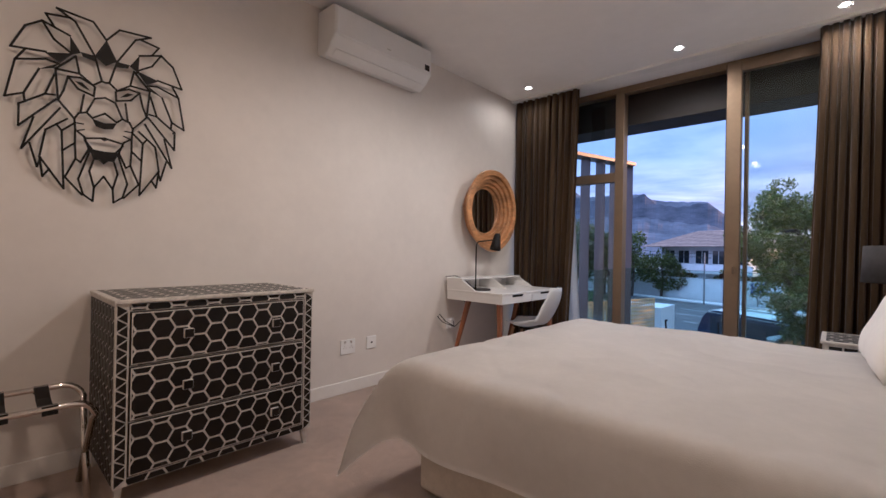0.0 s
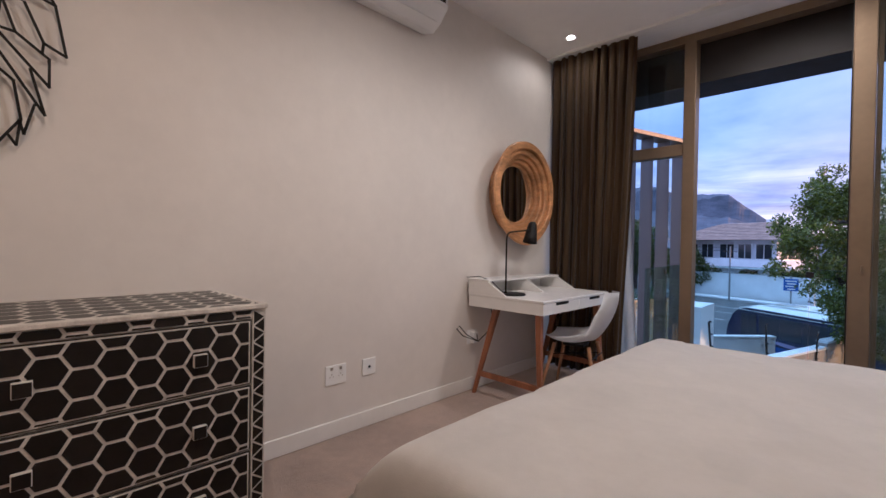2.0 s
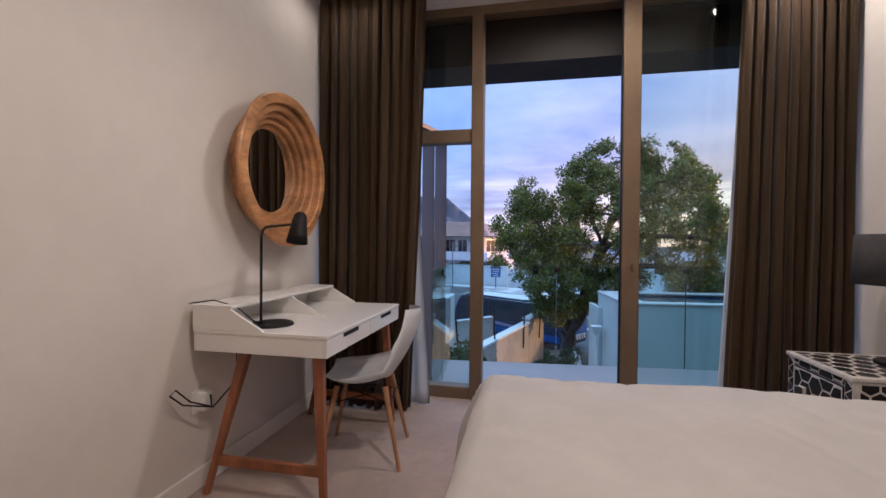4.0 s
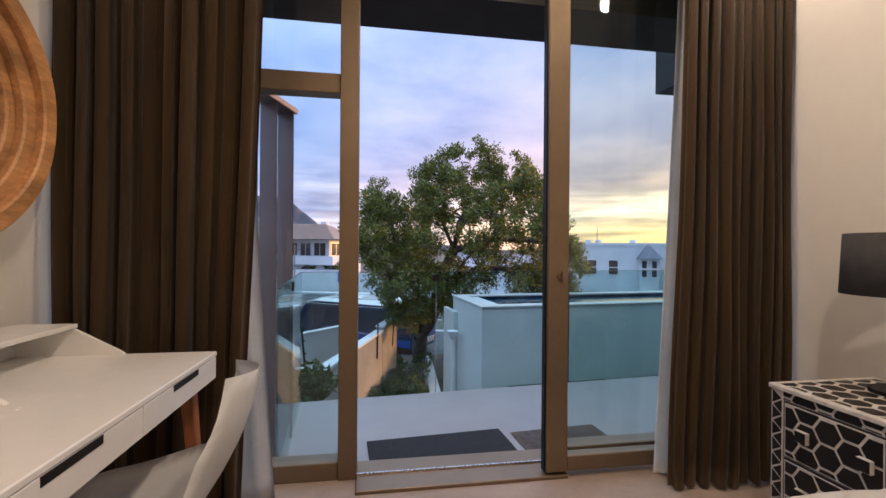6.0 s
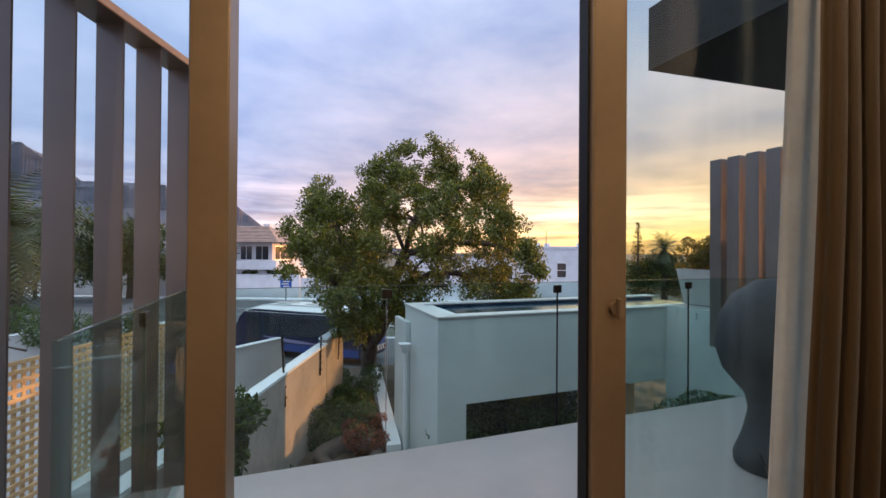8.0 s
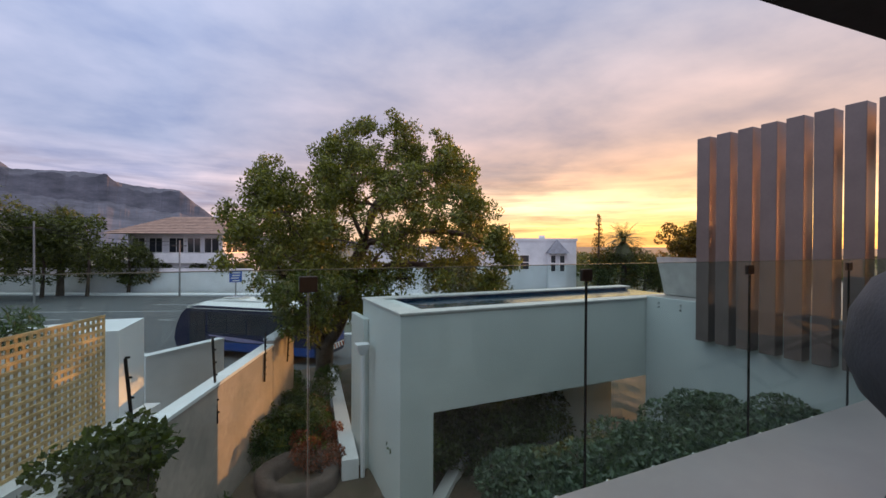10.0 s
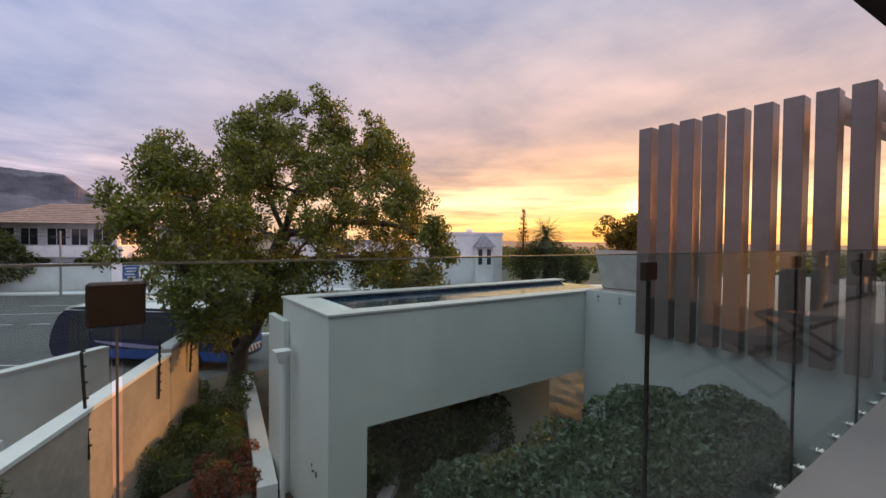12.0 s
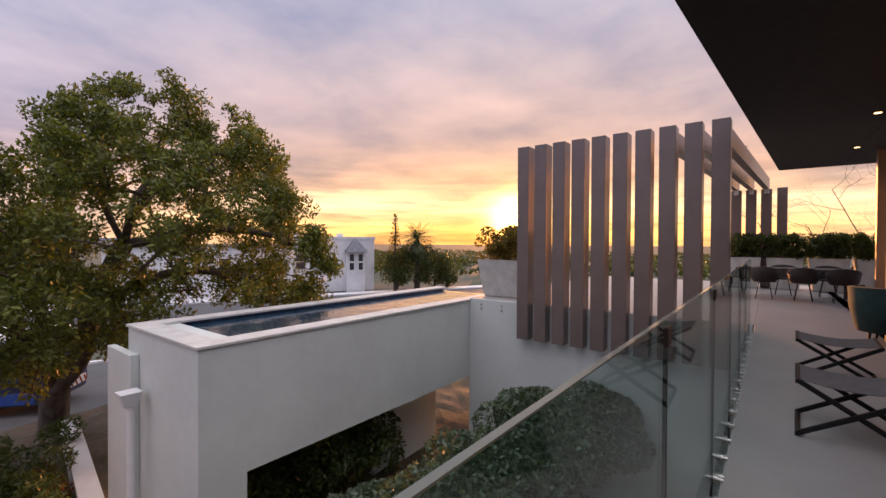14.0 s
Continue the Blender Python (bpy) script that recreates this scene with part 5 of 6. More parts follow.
def dining_group():
    o = thing("dining_table", (15.9, 5.6, FB), "long dark outdoor dining table on the terrace", "table")
    dark = mat("dark_table_wood", (0.05, 0.035, 0.028), 0.5, vary=0.2, scale=6, stretch=(0.2, 1, 1))
    part("tabletop", B(-0.45, 0.45, -0.9, 1.4, 0.71, 0.75, bevel=0.004), dark, o)
    for x in (-0.38, 0.38):
        for y in (-0.8, 1.3):
            part("leg", B(x - 0.035, x + 0.035, y - 0.035, y + 0.035, 0, 0.71, bevel=0.004), dark, o)
    wick = mat("dark_woven_seat", (0.03, 0.022, 0.02), 0.8, vary=0.2, scale=30)
    first = None
    for k, (x, y, t) in enumerate([(15.25, 4.95, 180), (15.25, 5.65, 180), (15.25, 6.4, 180), (16.6, 5.1, 0), (16.6, 6.0, 0)]):
        m = pose(x, y, FB, 0, 0, t)
        if first:
            copy_thing(first, m)
            continue
        first = c = thing("patio_chair", m, "dark woven tub dining chair on thin black legs", "chair", group="chairs round the dining table")
        bm = bmesh.new()
        cols = []
        for i in range(17):
            a = radians(-110 + 220 * i / 16)
            h = 0.62 + 0.18 * math.cos(a * 0.75)
            cols.append([bm.verts.new((r * math.cos(a), r * math.sin(a), z)) for r, z in ((0.20, 0.43), (0.27, 0.47), (0.31, h), (0.29, h), (0.25, 0.49), (0.18, 0.45))])
        for p, q in zip(cols, cols[1:]):
            for i in range(6):
                bm.faces.new((p[i], p[(i + 1) % 6], q[(i + 1) % 6], q[i]))
        bm.faces.new(cols[0]), bm.faces.new(cols[-1])
        part("back", bm, wick, c, smooth=True)
        part("seat", R((0, 0, 0.42), (0, 0, 0.46), 0.24, seg=24), wick, c)
        for a in (45, 135, 225, 315):
            ca, sa = math.cos(radians(a)), math.sin(radians(a))
            part("leg", R((0.24 * ca, 0.24 * sa, 0), (0.14 * ca, 0.14 * sa, 0.43), 0.009), BLACK, c)


dining_group()

# ---------------------------------------------------------------- garden and street
GZ, RZ = -3.95, -5.0
bm = bmesh.new()
bmesh.ops.create_grid(bm, x_segments=60, y_segments=60, size=2600)
for v in bm.verts:
    v.co.z = RZ - 0.12
solid("ground", bm, VERGE, "dry mixed ground and distant suburb", "ground", "structure")
bm = bmesh.new()
bmesh.ops.create_grid(bm, x_segments=60, y_segments=60, size=10.0)
for v in bm.verts:
    v.co += Vector((9.5, 13.5, 0))
    v.co.z = GZ + 0.12 * noise.noise(v.co * 0.7) + 0.05 * noise.noise(v.co * 2.3) - 1.2 * max(0, (v.co.y - 22.9) / 1.2)
solid("garden_bed", bm, SOIL, "dark garden soil with leaf litter", "ground", "structure")


def wall_run(name, a, b, z0, z1, thick, material, cap, label):
    a, b = Vector((*a, 0)), Vector((*b, 0))
    o = thing(name, (0, 0, 0), label, "wall", kind="structure")
    h = z1 - z0
    part("masonry", bar(bmesh.new(), (a.x, a.y, (z0 + z1) / 2), (b.x, b.y, (z0 + z1) / 2), thick, h), material, o)
    if cap:
        part("coping", bar(bmesh.new(), (a.x, a.y, z1 + 0.032), (b.x, b.y, z1 + 0.032), thick + 0.06, 0.06), WHITEWALL, o, "white painted wall coping")
    return o


wall_run("boundary_wall", (-0.55, 9.2), (2.45, 16.75), -4.3, -1.56, 0.22, OLDWALL, True, "weathered plaster boundary wall with a white coping")
wall_run("boundary_wall_end", (2.46, 16.78), (3.15, 18.5), -4.3, -1.42, 0.22, OLDWALL, True, "weathered plaster end of the boundary wall")
wall_run("neighbour_wall", (-0.6, 18.9), (1.25, 20.6), -5.0, -2.05, 0.22, WHITEWALL, True, "pale painted yard wall of the neighbour")
wall_run("neighbour_pier", (-0.28, 13.3), (-0.16, 14.6), -4.9, -0.33, 0.62, WHITEWALL, False, "tall pale painted wall pier next door")
wall_run("neighbour_planter_wall", (-4.4, 13.1), (-0.5, 14.4), -4.9, -0.33, 0.3, WHITEWALL, False, "pale planter wall next door")
wall_run("neighbour_low_wall", (-1.6, 9.2), (0.4, 13.9), -4.9, -1.75, 0.25, WHITEWALL, False, "low white wall below the trellis")


def trellis():
    a, b = Vector((-2.2, 7.8, 0)), Vector((-0.13, 13.1, 0))
    d = b - a
    o = thing("trellis", (0, 0, 0), "square wooden lattice trellis on the neighbour's wall", "trellis")
    z0, z1 = -1.72, -0.06
    n = int(d.length / 0.105)
    for k in range(n + 1):
        p = a + d * k / n
        part("upright_lath", bar(bmesh.new(), (p.x, p.y, z0), (p.x, p.y, z1), 0.018, 0.045, up=tuple(d.normalized())), LATTICE, o)
    m = int((z1 - z0) / 0.10)
    off = Vector((d.y, -d.x, 0)).normalized() * 0.02
    for k in range(m + 1):
        z = z0 + (z1 - z0) * k / m
        part("cross_lath", bar(bmesh.new(), (a.x + off.x, a.y + off.y, z), (b.x + off.x, b.y + off.y, z), 0.018, 0.045), LATTICE, o)


trellis()


def fence_post(x, y, z, lean, h):
    o = thing("electric_fence_post", (x, y, z), "leaning black electric fence post with insulators", "fence post", group="fence posts on the wall")
    part("rod", R((0, 0, -0.75), (lean, 0.05, h), 0.022), BLACK, o)
    bm = bmesh.new()
    for k in range(7):
        s = (0.1 + 1.15 * k / 6) / 1.3
        c = Vector((lean * s, 0.05 * s, -0.75 + (h + 0.75) * s)) + Vector((0.02, 0, 0.08))
        rod(bm, c - Vector((0.030, 0, 0)), c + Vector((0.026, 0, 0)), 0.017, seg=8)
    part("insulators", bm, BLACK, o)


for x, y, ln, h in ((0.42, 11.7, -0.16, 1.05), (1.25, 13.8, -0.08, 0.82), (2.17, 16.05, 0.02, 0.40), (2.85, 17.7, 0.06, 0.45)):
    fence_post(x + 0.15, y, -1.5, ln, h)


def stump_ring():
    o = thing("stone_ring", (2.9, 14.3, GZ + 0.05), "round stone planting ring sunk in the garden", "garden ring")
    bm = bmesh.new()
    prof = [(0.86, -0.1), (0.86, 0.22), (0.80, 0.28), (0.62, 0.27), (0.52, 0.18), (0.48, -0.05)]
    cols = []
    for k in range(40):
        a = 2 * math.pi * k / 40
        w = 1 + 0.03 * math.sin(5 * a)
        cols.append([bm.verts.new((r * w * math.cos(a), r * w * math.sin(a), z)) for r, z in prof])
    for k in range(40):
        for i in range(len(prof) - 1):
            bm.faces.new((cols[k][i], cols[k][i + 1], cols[(k + 1) % 40][i + 1], cols[(k + 1) % 40][i]))
    part("rim", bm, mat("brown_stone_rim", (0.10, 0.072, 0.06), 0.9, vary=0.2, scale=5, bump=0.5, bump_scale=30), o, smooth=True)


stump_ring()
solid("garden_step_wall", bar(bmesh.new(), (3.9, 13.9, -3.75), (4.9, 21.0, -3.75), 0.35, 0.5), WHITEWALL, "low white garden edging wall", "kerb", "structure")


def shrub(name, label, centers, radii, count, size, material, seed, at=(0, 0, 0), **k):
    rng = np.random.default_rng(seed)
    o = thing(name, at, label, "shrub")
    bm = bmesh.new()
    for c in list(centers)[:14]:
        sweep(bm, [(c[0] * 0.6, c[1] * 0.6, 0), (c[0], c[1], max(c[2], 0.1))], [0.02, 0.008], seg=5)
    part("stems", bm, BARK, o)
    leaf_part("foliage", rng, material, o, centers, radii, count, size, **k)
    return o


rng = np.random.default_rng(8)
cs, rs = [], []
for k in range(70):
    t = 0.36 + 0.64 * rng.random()
    cs.append((-3.6 + 6.6 * t + rng.uniform(-0.3, 0.3), 1.1 - 2.2 * t + rng.uniform(-1.0, 1.0), 0.25 + 1.7 * t + rng.uniform(-0.25, 0.15)))
    rs.append((0.55, 0.55, 0.42))
shrub("large_shrub", "broad mound of grey-green shrub below the balcony", cs, rs, 46000, 0.115, SHRUB, 8, at=(7.4, 10.2, GZ), flat=0.45, shell=0.8)
cs = [(rng.uniform(-2.0, 3.0), rng.uniform(-1.0, 1.6), rng.uniform(0.2, 1.3)) for _ in range(44)]
shrub("dark_shrub", "dark green shrubs in the bed under the pool", cs, [0.55] * 44, 32000, 0.12, GREENS, 9, at=(6.9, 13.5, GZ), flat=0.4)
cs = [(rng.uniform(-0.9, 0.9), rng.uniform(-3.2, 3.4), rng.uniform(0.05, 0.75)) for _ in range(70)]
cs = [(x + 0.28 * y, y, z) for x, y, z in cs if math.hypot(x + 0.28 * y + 0.1, y + 2.3) > 1.15]
shrub("garden_plants", "mixed low green garden plants along the wall", cs, [0.34] * len(cs), 28000, 0.11, GREENS, 11, at=(3.0, 16.6, GZ), flat=0.25)
cs = [(rng.uniform(-0.5, 0.4) + 0.1 * k, rng.uniform(-0.5, 0.5) + k, rng.uniform(0.05, 0.45)) for k in (-1.6, -0.6, 0.5, 1.6) for _ in range(8)]
shrub("rusty_plants", "rusty red leafed plants by the white edging", cs, [0.26] * 32, 12000, 0.09, REDLEAF, 12, at=(3.55, 16.3, GZ), flat=0.35)
for k, (x, y) in enumerate(((3.3, 15.1), (3.0, 16.1), (2.5, 15.5), (3.6, 17.6))):
    cs = [(0.12 * math.cos(a), 0.12 * math.sin(a), 0.28) for a in (0, 1.2, 2.4, 3.6, 4.8)]
    shrub("grass_tuft", "spiky yellow-green grass tuft in the garden", cs, [(0.22, 0.22, 0.3)] * 5, 260, 0.42, MATS_TUFT, 90 + k, at=(x, y, GZ), flat=0.06, droop=-0.8)
cs = [(rng.uniform(-0.5, 0.5), rng.uniform(-0.6, 0.6), rng.uniform(1.8, 2.75)) for _ in range(16)]
shrub("wall_shrub", "dark shrub growing over the boundary wall", cs, [0.32] * 16, 3600, 0.11, HEDGE, 13, at=(0.35, 11.0, GZ), flat=0.5)
cs = [(rng.uniform(-1.3, 1.3), rng.uniform(-0.5, 0.5), rng.uniform(0.1, 0.5)) for _ in range(14)]
shrub("planter_grass", "soft green planting in the neighbour's planter", cs, [0.28] * 14, 3000, 0.16, GREENS, 14, at=(-2.0, 13.1, -0.5), flat=0.12)


def big_tree():
    """A garden tree: stems lean towards the crown's middle, and every clump of leaves hangs on a branch grown to it."""
    rng = np.random.default_rng(21)
    o = thing("garden_tree", (4.75, 22.0, GZ), "spreading evergreen garden tree with an uneven open crown", "tree")
    mid, side, deep = Vector((0.90, -2.75, 0)), Vector((0.964, -0.266, 0)), Vector((0.266, 0.964, 0))
    at = lambda u, w, z: mid + side * u + deep * w + Vector((0, 0, z))
    nodes, parent = [Vector((0, 0, -0.3))], [-1]

    def run(i, pts):
        """Adds a smooth run of nodes from node i through pts; returns the last one."""
        for p in pts:
            a = nodes[i].copy()
            n = max(1, int((p - a).length / 0.3))
            sag = Vector(rng.normal(size=3)) * 0.05 * (p - a).length
            for k in range(1, n + 1):
                t = k / n
                nodes.append(a.lerp(p, t) + sag * math.sin(math.pi * t))
                parent.append(i)
                i = len(nodes) - 1
        return i

    fork = run(0, [Vector((0.0, -0.3, 1.1))])
    bole = run(fork, [at(-0.75, 1.0, 3.1), at(-0.02, 0.2, 5.1)])
    run(fork, [at(-0.9, 1.4, 2.7), at(0.9, 0.3, 4.3), at(2.9, -0.3, 4.1)])
    run(bole, [at(0.65, 0.0, 6.5), at(1.5, 0.2, 7.8)])
    run(bole, [at(-0.5, -0.3, 6.3), at(-0.6, -0.2, 7.8)])
    run(bole, [at(1.3, -0.2, 5.5), at(2.6, -0.3, 5.5), at(3.8, -0.2, 5.3)])
    run(bole, [at(0.4, -1.5, 6.2), at(0.6, -2.3, 7.4)])
    run(bole, [at(0.2, 1.5, 6.3), at(0.8, 2.4, 7.4)])
    run(fork, [at(-1.6, 1.6, 2.7), at(-2.1, 0.7, 4.4), at(-2.5, 0.2, 5.8), at(-3.1, 0.0, 7.3)])
    run(fork, [at(-2.0, 0.6, 3.0), at(-3.0, -0.6, 4.6), at(-3.9, -0.9, 5.6)])
    # clumps: a dense lumpy skin, an open middle, and a low skirt of sprays
    clumps = []
    while len(clumps) < 720:
        u, w, z = rng.uniform(-3.75, 4.35), rng.uniform(-3.6, 3.6), rng.uniform(1.8, 9.9)
        top = np.interp(u, (-4.5, -3.9, -3.5, -3.0, -2.1, -1.2, 0.4, 1.4, 2.7, 3.6, 4.1, 5.0), (5.9, 7.3, 8.5, 8.5, 8.0, 8.7, 9.9, 9.5, 9.1, 8.0, 6.6, 4.6))
        top = 3.0 + (top - 3.0) * math.sqrt(max(0.0, 1 - (w / 3.9) ** 2)) - 0.35
        under = np.interp(u, (-4.0, -3.2, -1.8, 0.5, 3.0, 5.0), (5.0, 4.0, 2.0, 3.0, 3.1, 3.1))
        if not under < z < top:
            continue
        depth = top - z
        keep = 1.0 if depth < 1.3 else 0.75 if u < -1.0 or u > 3.4 else 0.38 if z < 4.6 else 0.16
        lump = noise.noise(Vector((u * 0.75, w * 0.75, z * 0.75 + 3.0)))
        if rng.random() > keep or (lump < -0.17 and rng.random() < 0.85):
            continue
        clumps.append(at(u, w, z))
    clumps.sort(key=lambda c: min((c - nodes[k]).length for k in range(0, len(nodes), 3)))
    ends = []
    for c in clumps:
        arr = np.array(nodes[8:])
        d = np.linalg.norm(arr - np.array(c), axis=1) + 0.6 * np.maximum(0, arr[:, 2] - c.z)
        ends.append(run(8 + int(d.argmin()), [c]))
    load = [0] * len(nodes)
    for e in ends:
        while e >= 0:
            load[e] += 1
            e = parent[e]
    v, f, seg = [], [], 6
    rad = [0.010 * max(1, n) ** 0.53 for n in load]
    for i, p in enumerate(parent):
        if p < 0 or not load[i]:
            continue
        a, b = nodes[p], nodes[i]
        d = (b - a).normalized()
        x = d.orthogonal().normalized()
        y = d.cross(x)
        i0 = len(v)
        for c, r in ((a, min(rad[p], rad[i] * 1.25)), (b + d * 0.02, rad[i])):
            v += [tuple(c + (x * math.cos(k * 2 * math.pi / seg) + y * math.sin(k * 2 * math.pi / seg)) * r) for k in range(seg)]
        f += [(i0 + k, i0 + (k + 1) % seg, i0 + seg + (k + 1) % seg, i0 + seg + k) for k in range(seg)]
    me = bpy.data.meshes.new("trunk")
    me.from_pydata(v, [], f)
    me.polygons.foreach_set("use_smooth", [True] * len(f))
    me.materials.append(BARK)
    new("trunk", me).parent = o
    leaf_part("crown", rng, LEAF, o, [tuple(c) for c in clumps], [rng.uniform(0.24, 0.44) for _ in clumps], 126000, 0.118, flat=0.42, shell=0.1, droop=-0.25)


big_tree()

# street
def slab(name, pts, z, material, label, thick=0.1):
    bm = bmesh.new()
    a, b = [bm.verts.new((x, y, z)) for x, y in pts], [bm.verts.new((x, y, z - thick)) for x, y in pts]
    n = len(pts)
    bm.faces.new(a), bm.faces.new(b[::-1])
    for k in range(n):
        bm.faces.new((a[k], b[k], b[(k + 1) % n], a[(k + 1) % n]))
    return solid(name, bm, material, label, name.split("_")[0], "structure")


slab("road", [(-60, 44), (-60, 88), (3, 60.0), (60, 36), (60, 20), (8, 24.5), (0, 23.5), (-8, 24)], RZ, ASPHALT, "grey asphalt street curving past the garden")
slab("pavement_far", [(-60, 88.2), (-60, 90.5), (3.5, 62.3), (60, 38.3), (60, 36.2), (3.1, 60.2)], RZ + 0.12, WHITEWALL, "raised far pavement along the street", 0.22)
slab("traffic_island", [(1.6, 36), (-0.6, 38.5), (-1.2, 42), (2.0, 44), (7, 40), (12, 36), (14, 32), (8, 34)], RZ + 0.13, VERGE, "kerbed traffic island with bare ground", 0.22)


slab("kerb_island", [(1.5, 35.7), (-0.85, 38.4), (-1.5, 42.2), (2.0, 44.3), (7.2, 40.2), (12.2, 36.2), (14.6, 31.7), (7.9, 33.7)], RZ + 0.11, WHITEWALL, "white painted kerb round the traffic island", 0.2)


def road_marks():
    o = thing("road_marking", (0, 0, RZ + 0.004), "white broken line painted on the street", "road marking", kind="structure")
    for k in range(9):
        a, d = Vector((-3.0 - 2.0 * k, 45.0 + 0.9 * k, 0)), Vector((-1.1, 0.5, 0))
        part("dash", bar(bmesh.new(), a, a + d, 0.15, 0.006), ROADPAINT, o)
    for a, b in (((-9, 38), (-0.5, 31.5)), ((-30, 60), (-1.5, 49.5)), ((-6, 56), (4, 51))):
        part("edge_line", bar(bmesh.new(), (*a, 0), (*b, 0), 0.13, 0.006), ROADPAINT, o)


road_marks()
wall_run("street_wall", (-34, 80.4), (3.4, 63.2), RZ, -2.0, 0.3, WHITEWALL, True, "long white boundary wall across the street")
wall_run("street_wall_end", (3.5, 63.1), (30, 50.6), RZ, -2.4, 0.3, WHITEWALL, True, "white boundary wall across the street")


def hip_house():
    m = pose(-3.9, 73.0, RZ, 0, 0, -27)
    o = thing("hip_roof_house", m, "white two-storey house with a brown tiled hip roof", "house")
    W, D = 7.2, 5.0
    part("wall", B(-W, W, -D, D, 0, 3.9), WHITEWALL, o)
    part("wall", B(-W + 1, W - 1.0, -D + 1.2, D, 3.9, 7.4), WHITEWALL, o, "set-back upper storey")
    bm = bmesh.new()
    e = [(-W - 0.9, -D - 0.9, 7.35), (W + 0.9, -D - 0.9, 7.35), (W + 0.9, D + 0.9, 7.35), (-W - 0.9, D + 0.9, 7.35), (-3.0, 0, 9.8), (3.6, 0, 9.8)]
    v = [bm.verts.new(p) for p in e]
    for f in ((0, 1, 5, 4), (1, 2, 5), (2, 3, 4, 5), (3, 0, 4), (3, 2, 1, 0)):
        bm.faces.new([v[k] for k in f])
    part("roof", bm, ROOFTILE, o, "brown tiled hip roof")
    rows = bmesh.new()
    for k in range(11):
        s = k / 11
        y, z = -D - 0.9 + (D + 0.9) * s, 7.38 + 2.45 * s
        x0, x1 = -W - 0.9 + (W + 0.9 - 3.0) * s, W + 0.9 + (3.6 - W - 0.9) * s
        bar(rows, (x0, y, z), (x1, y, z), 0.08, 0.06)
    part("tile_courses", rows, ROOFTILE, o)
    part("balcony", B(-1.5, W + 0.6, -D - 0.7, -D + 1.2, 3.7, 4.9), WHITEWALL, o, "white balcony parapet")
    for x0, x1 in ((-5.6, -3.9), (-3.4, -1.6), (-0.8, 1.2), (1.6, 3.4), (3.8, 5.8)):
        w = part("window", B(x0, x1, -D + 1.12, -D + 1.19, 4.9, 6.9), WHITE, o)
        part("pane", B(x0 + 0.1, (x0 + x1) / 2 - 0.05, -D + 1.10, -D + 1.119, 5.0, 6.8), DARKGLASS, w)
        part("pane", B((x0 + x1) / 2 + 0.05, x1 - 0.1, -D + 1.10, -D + 1.119, 5.0, 6.8), DARKGLASS, w)
    for x0, x1 in ((-6, -3), (0.4, 2.6), (3.4, 6.4)):
        w = part("window", B(x0, x1, -D - 0.06, -D - 0.001, 1.0, 3.2), WHITE, o)
        part("pane", B(x0 + 0.1, x1 - 0.1, -D - 0.08, -D - 0.061, 1.1, 3.1), DARKGLASS, w)
    side = part("window", B(W - 0.999, W - 0.95, -D + 1.8, D - 2, 4.9, 6.9), WHITE, o)
    for k in range(4):
        part("pane", B(W - 0.949, W - 0.93, -D + 1.95 + 1.5 * k, -D + 3.3 + 1.5 * k, 5.0, 6.8), DARKGLASS, side)
    part("chimney", B(2.2, 3.2, 1, 2, 8.4, 10.2), WHITEWALL, o)


hip_house()


def white_house():
    m = pose(36.8, 50.5, RZ, 0, 0, -27.2)
    o = thing("white_parapet_house", m, "large white house with flat parapet and a pointed bay", "house")
    part("wall", B(-5.4, 5.4, 0, 10, 0, 7.0, bevel=0.05), WHITEWALL, o)
    part("parapet", B(-5.5, 5.5, -0.08, 0.3, 6.7, 7.05), WHITEWALL, o)
    part("wing", B(-24, -5.404, 1.5, 9, 0, 5.6), WHITEWALL, o, "lower white wing")
    part("roof", B(-24.2, -5.41, 1.3, 9.2, 5.6, 5.9), mat("grey_sheet_roof", (0.20, 0.21, 0.23), 0.7, vary=0.1, scale=0.5), o)
    bay = part("bay", B(1.6, 3.9, -0.9, -0.002, 0, 5.1), WHITEWALL, o, "projecting window bay")
    bm = bmesh.new()
    bmesh.ops.create_cone(bm, cap_ends=True, segments=4, radius1=1.95, radius2=0.02, depth=1.8, matrix=Matrix.Translation((2.75, -0.35, 6.0)) @ Matrix.Rotation(radians(45), 4, "Z"))
    part("bay_roof", bm, mat("grey_slate", (0.17, 0.18, 0.21), 0.7, vary=0.15, scale=2), o, "grey slate pyramid roof")
    for x in (1.8, 2.95):
        w = part("window", B(x, x + 0.75, -0.96, -0.905, 2.7, 4.9), WHITE, o)
        for z in (2.8, 3.9):
            part("pane", B(x + 0.1, x + 0.65, -0.98, -0.962, z, z + 0.9), DARKGLASS, w)
    for x in (-4.6, -2.0):
        w = part("window", B(x, x + 1.3, -0.06, -0.002, 2.9, 4.9), WHITE, o)
        for z in (3.0, 3.95):
            part("pane", B(x + 0.1, x + 1.2, -0.08, -0.062, z, z + 0.85), DARKGLASS, w)
    for x in (-9.0, -13.0, -17.5):
        w = part("window", B(x, x + 1.4, 1.44, 1.498, 2.4, 4.4), WHITE, o)
        part("pane", B(x + 0.1, x + 1.3, 1.42, 1.438, 2.5, 4.3), DARKGLASS, w)
    for x in (-4.5, -3.2, 1.2):
        part("chimney", B(x, x + 0.7, 3, 3.7, 7.0, 7.5), WHITEWALL, o)
    part("aerial", R((-3.0, 3, 7.0), (-3.0, 3, 9.2), 0.04), BLACK, o)


white_house()


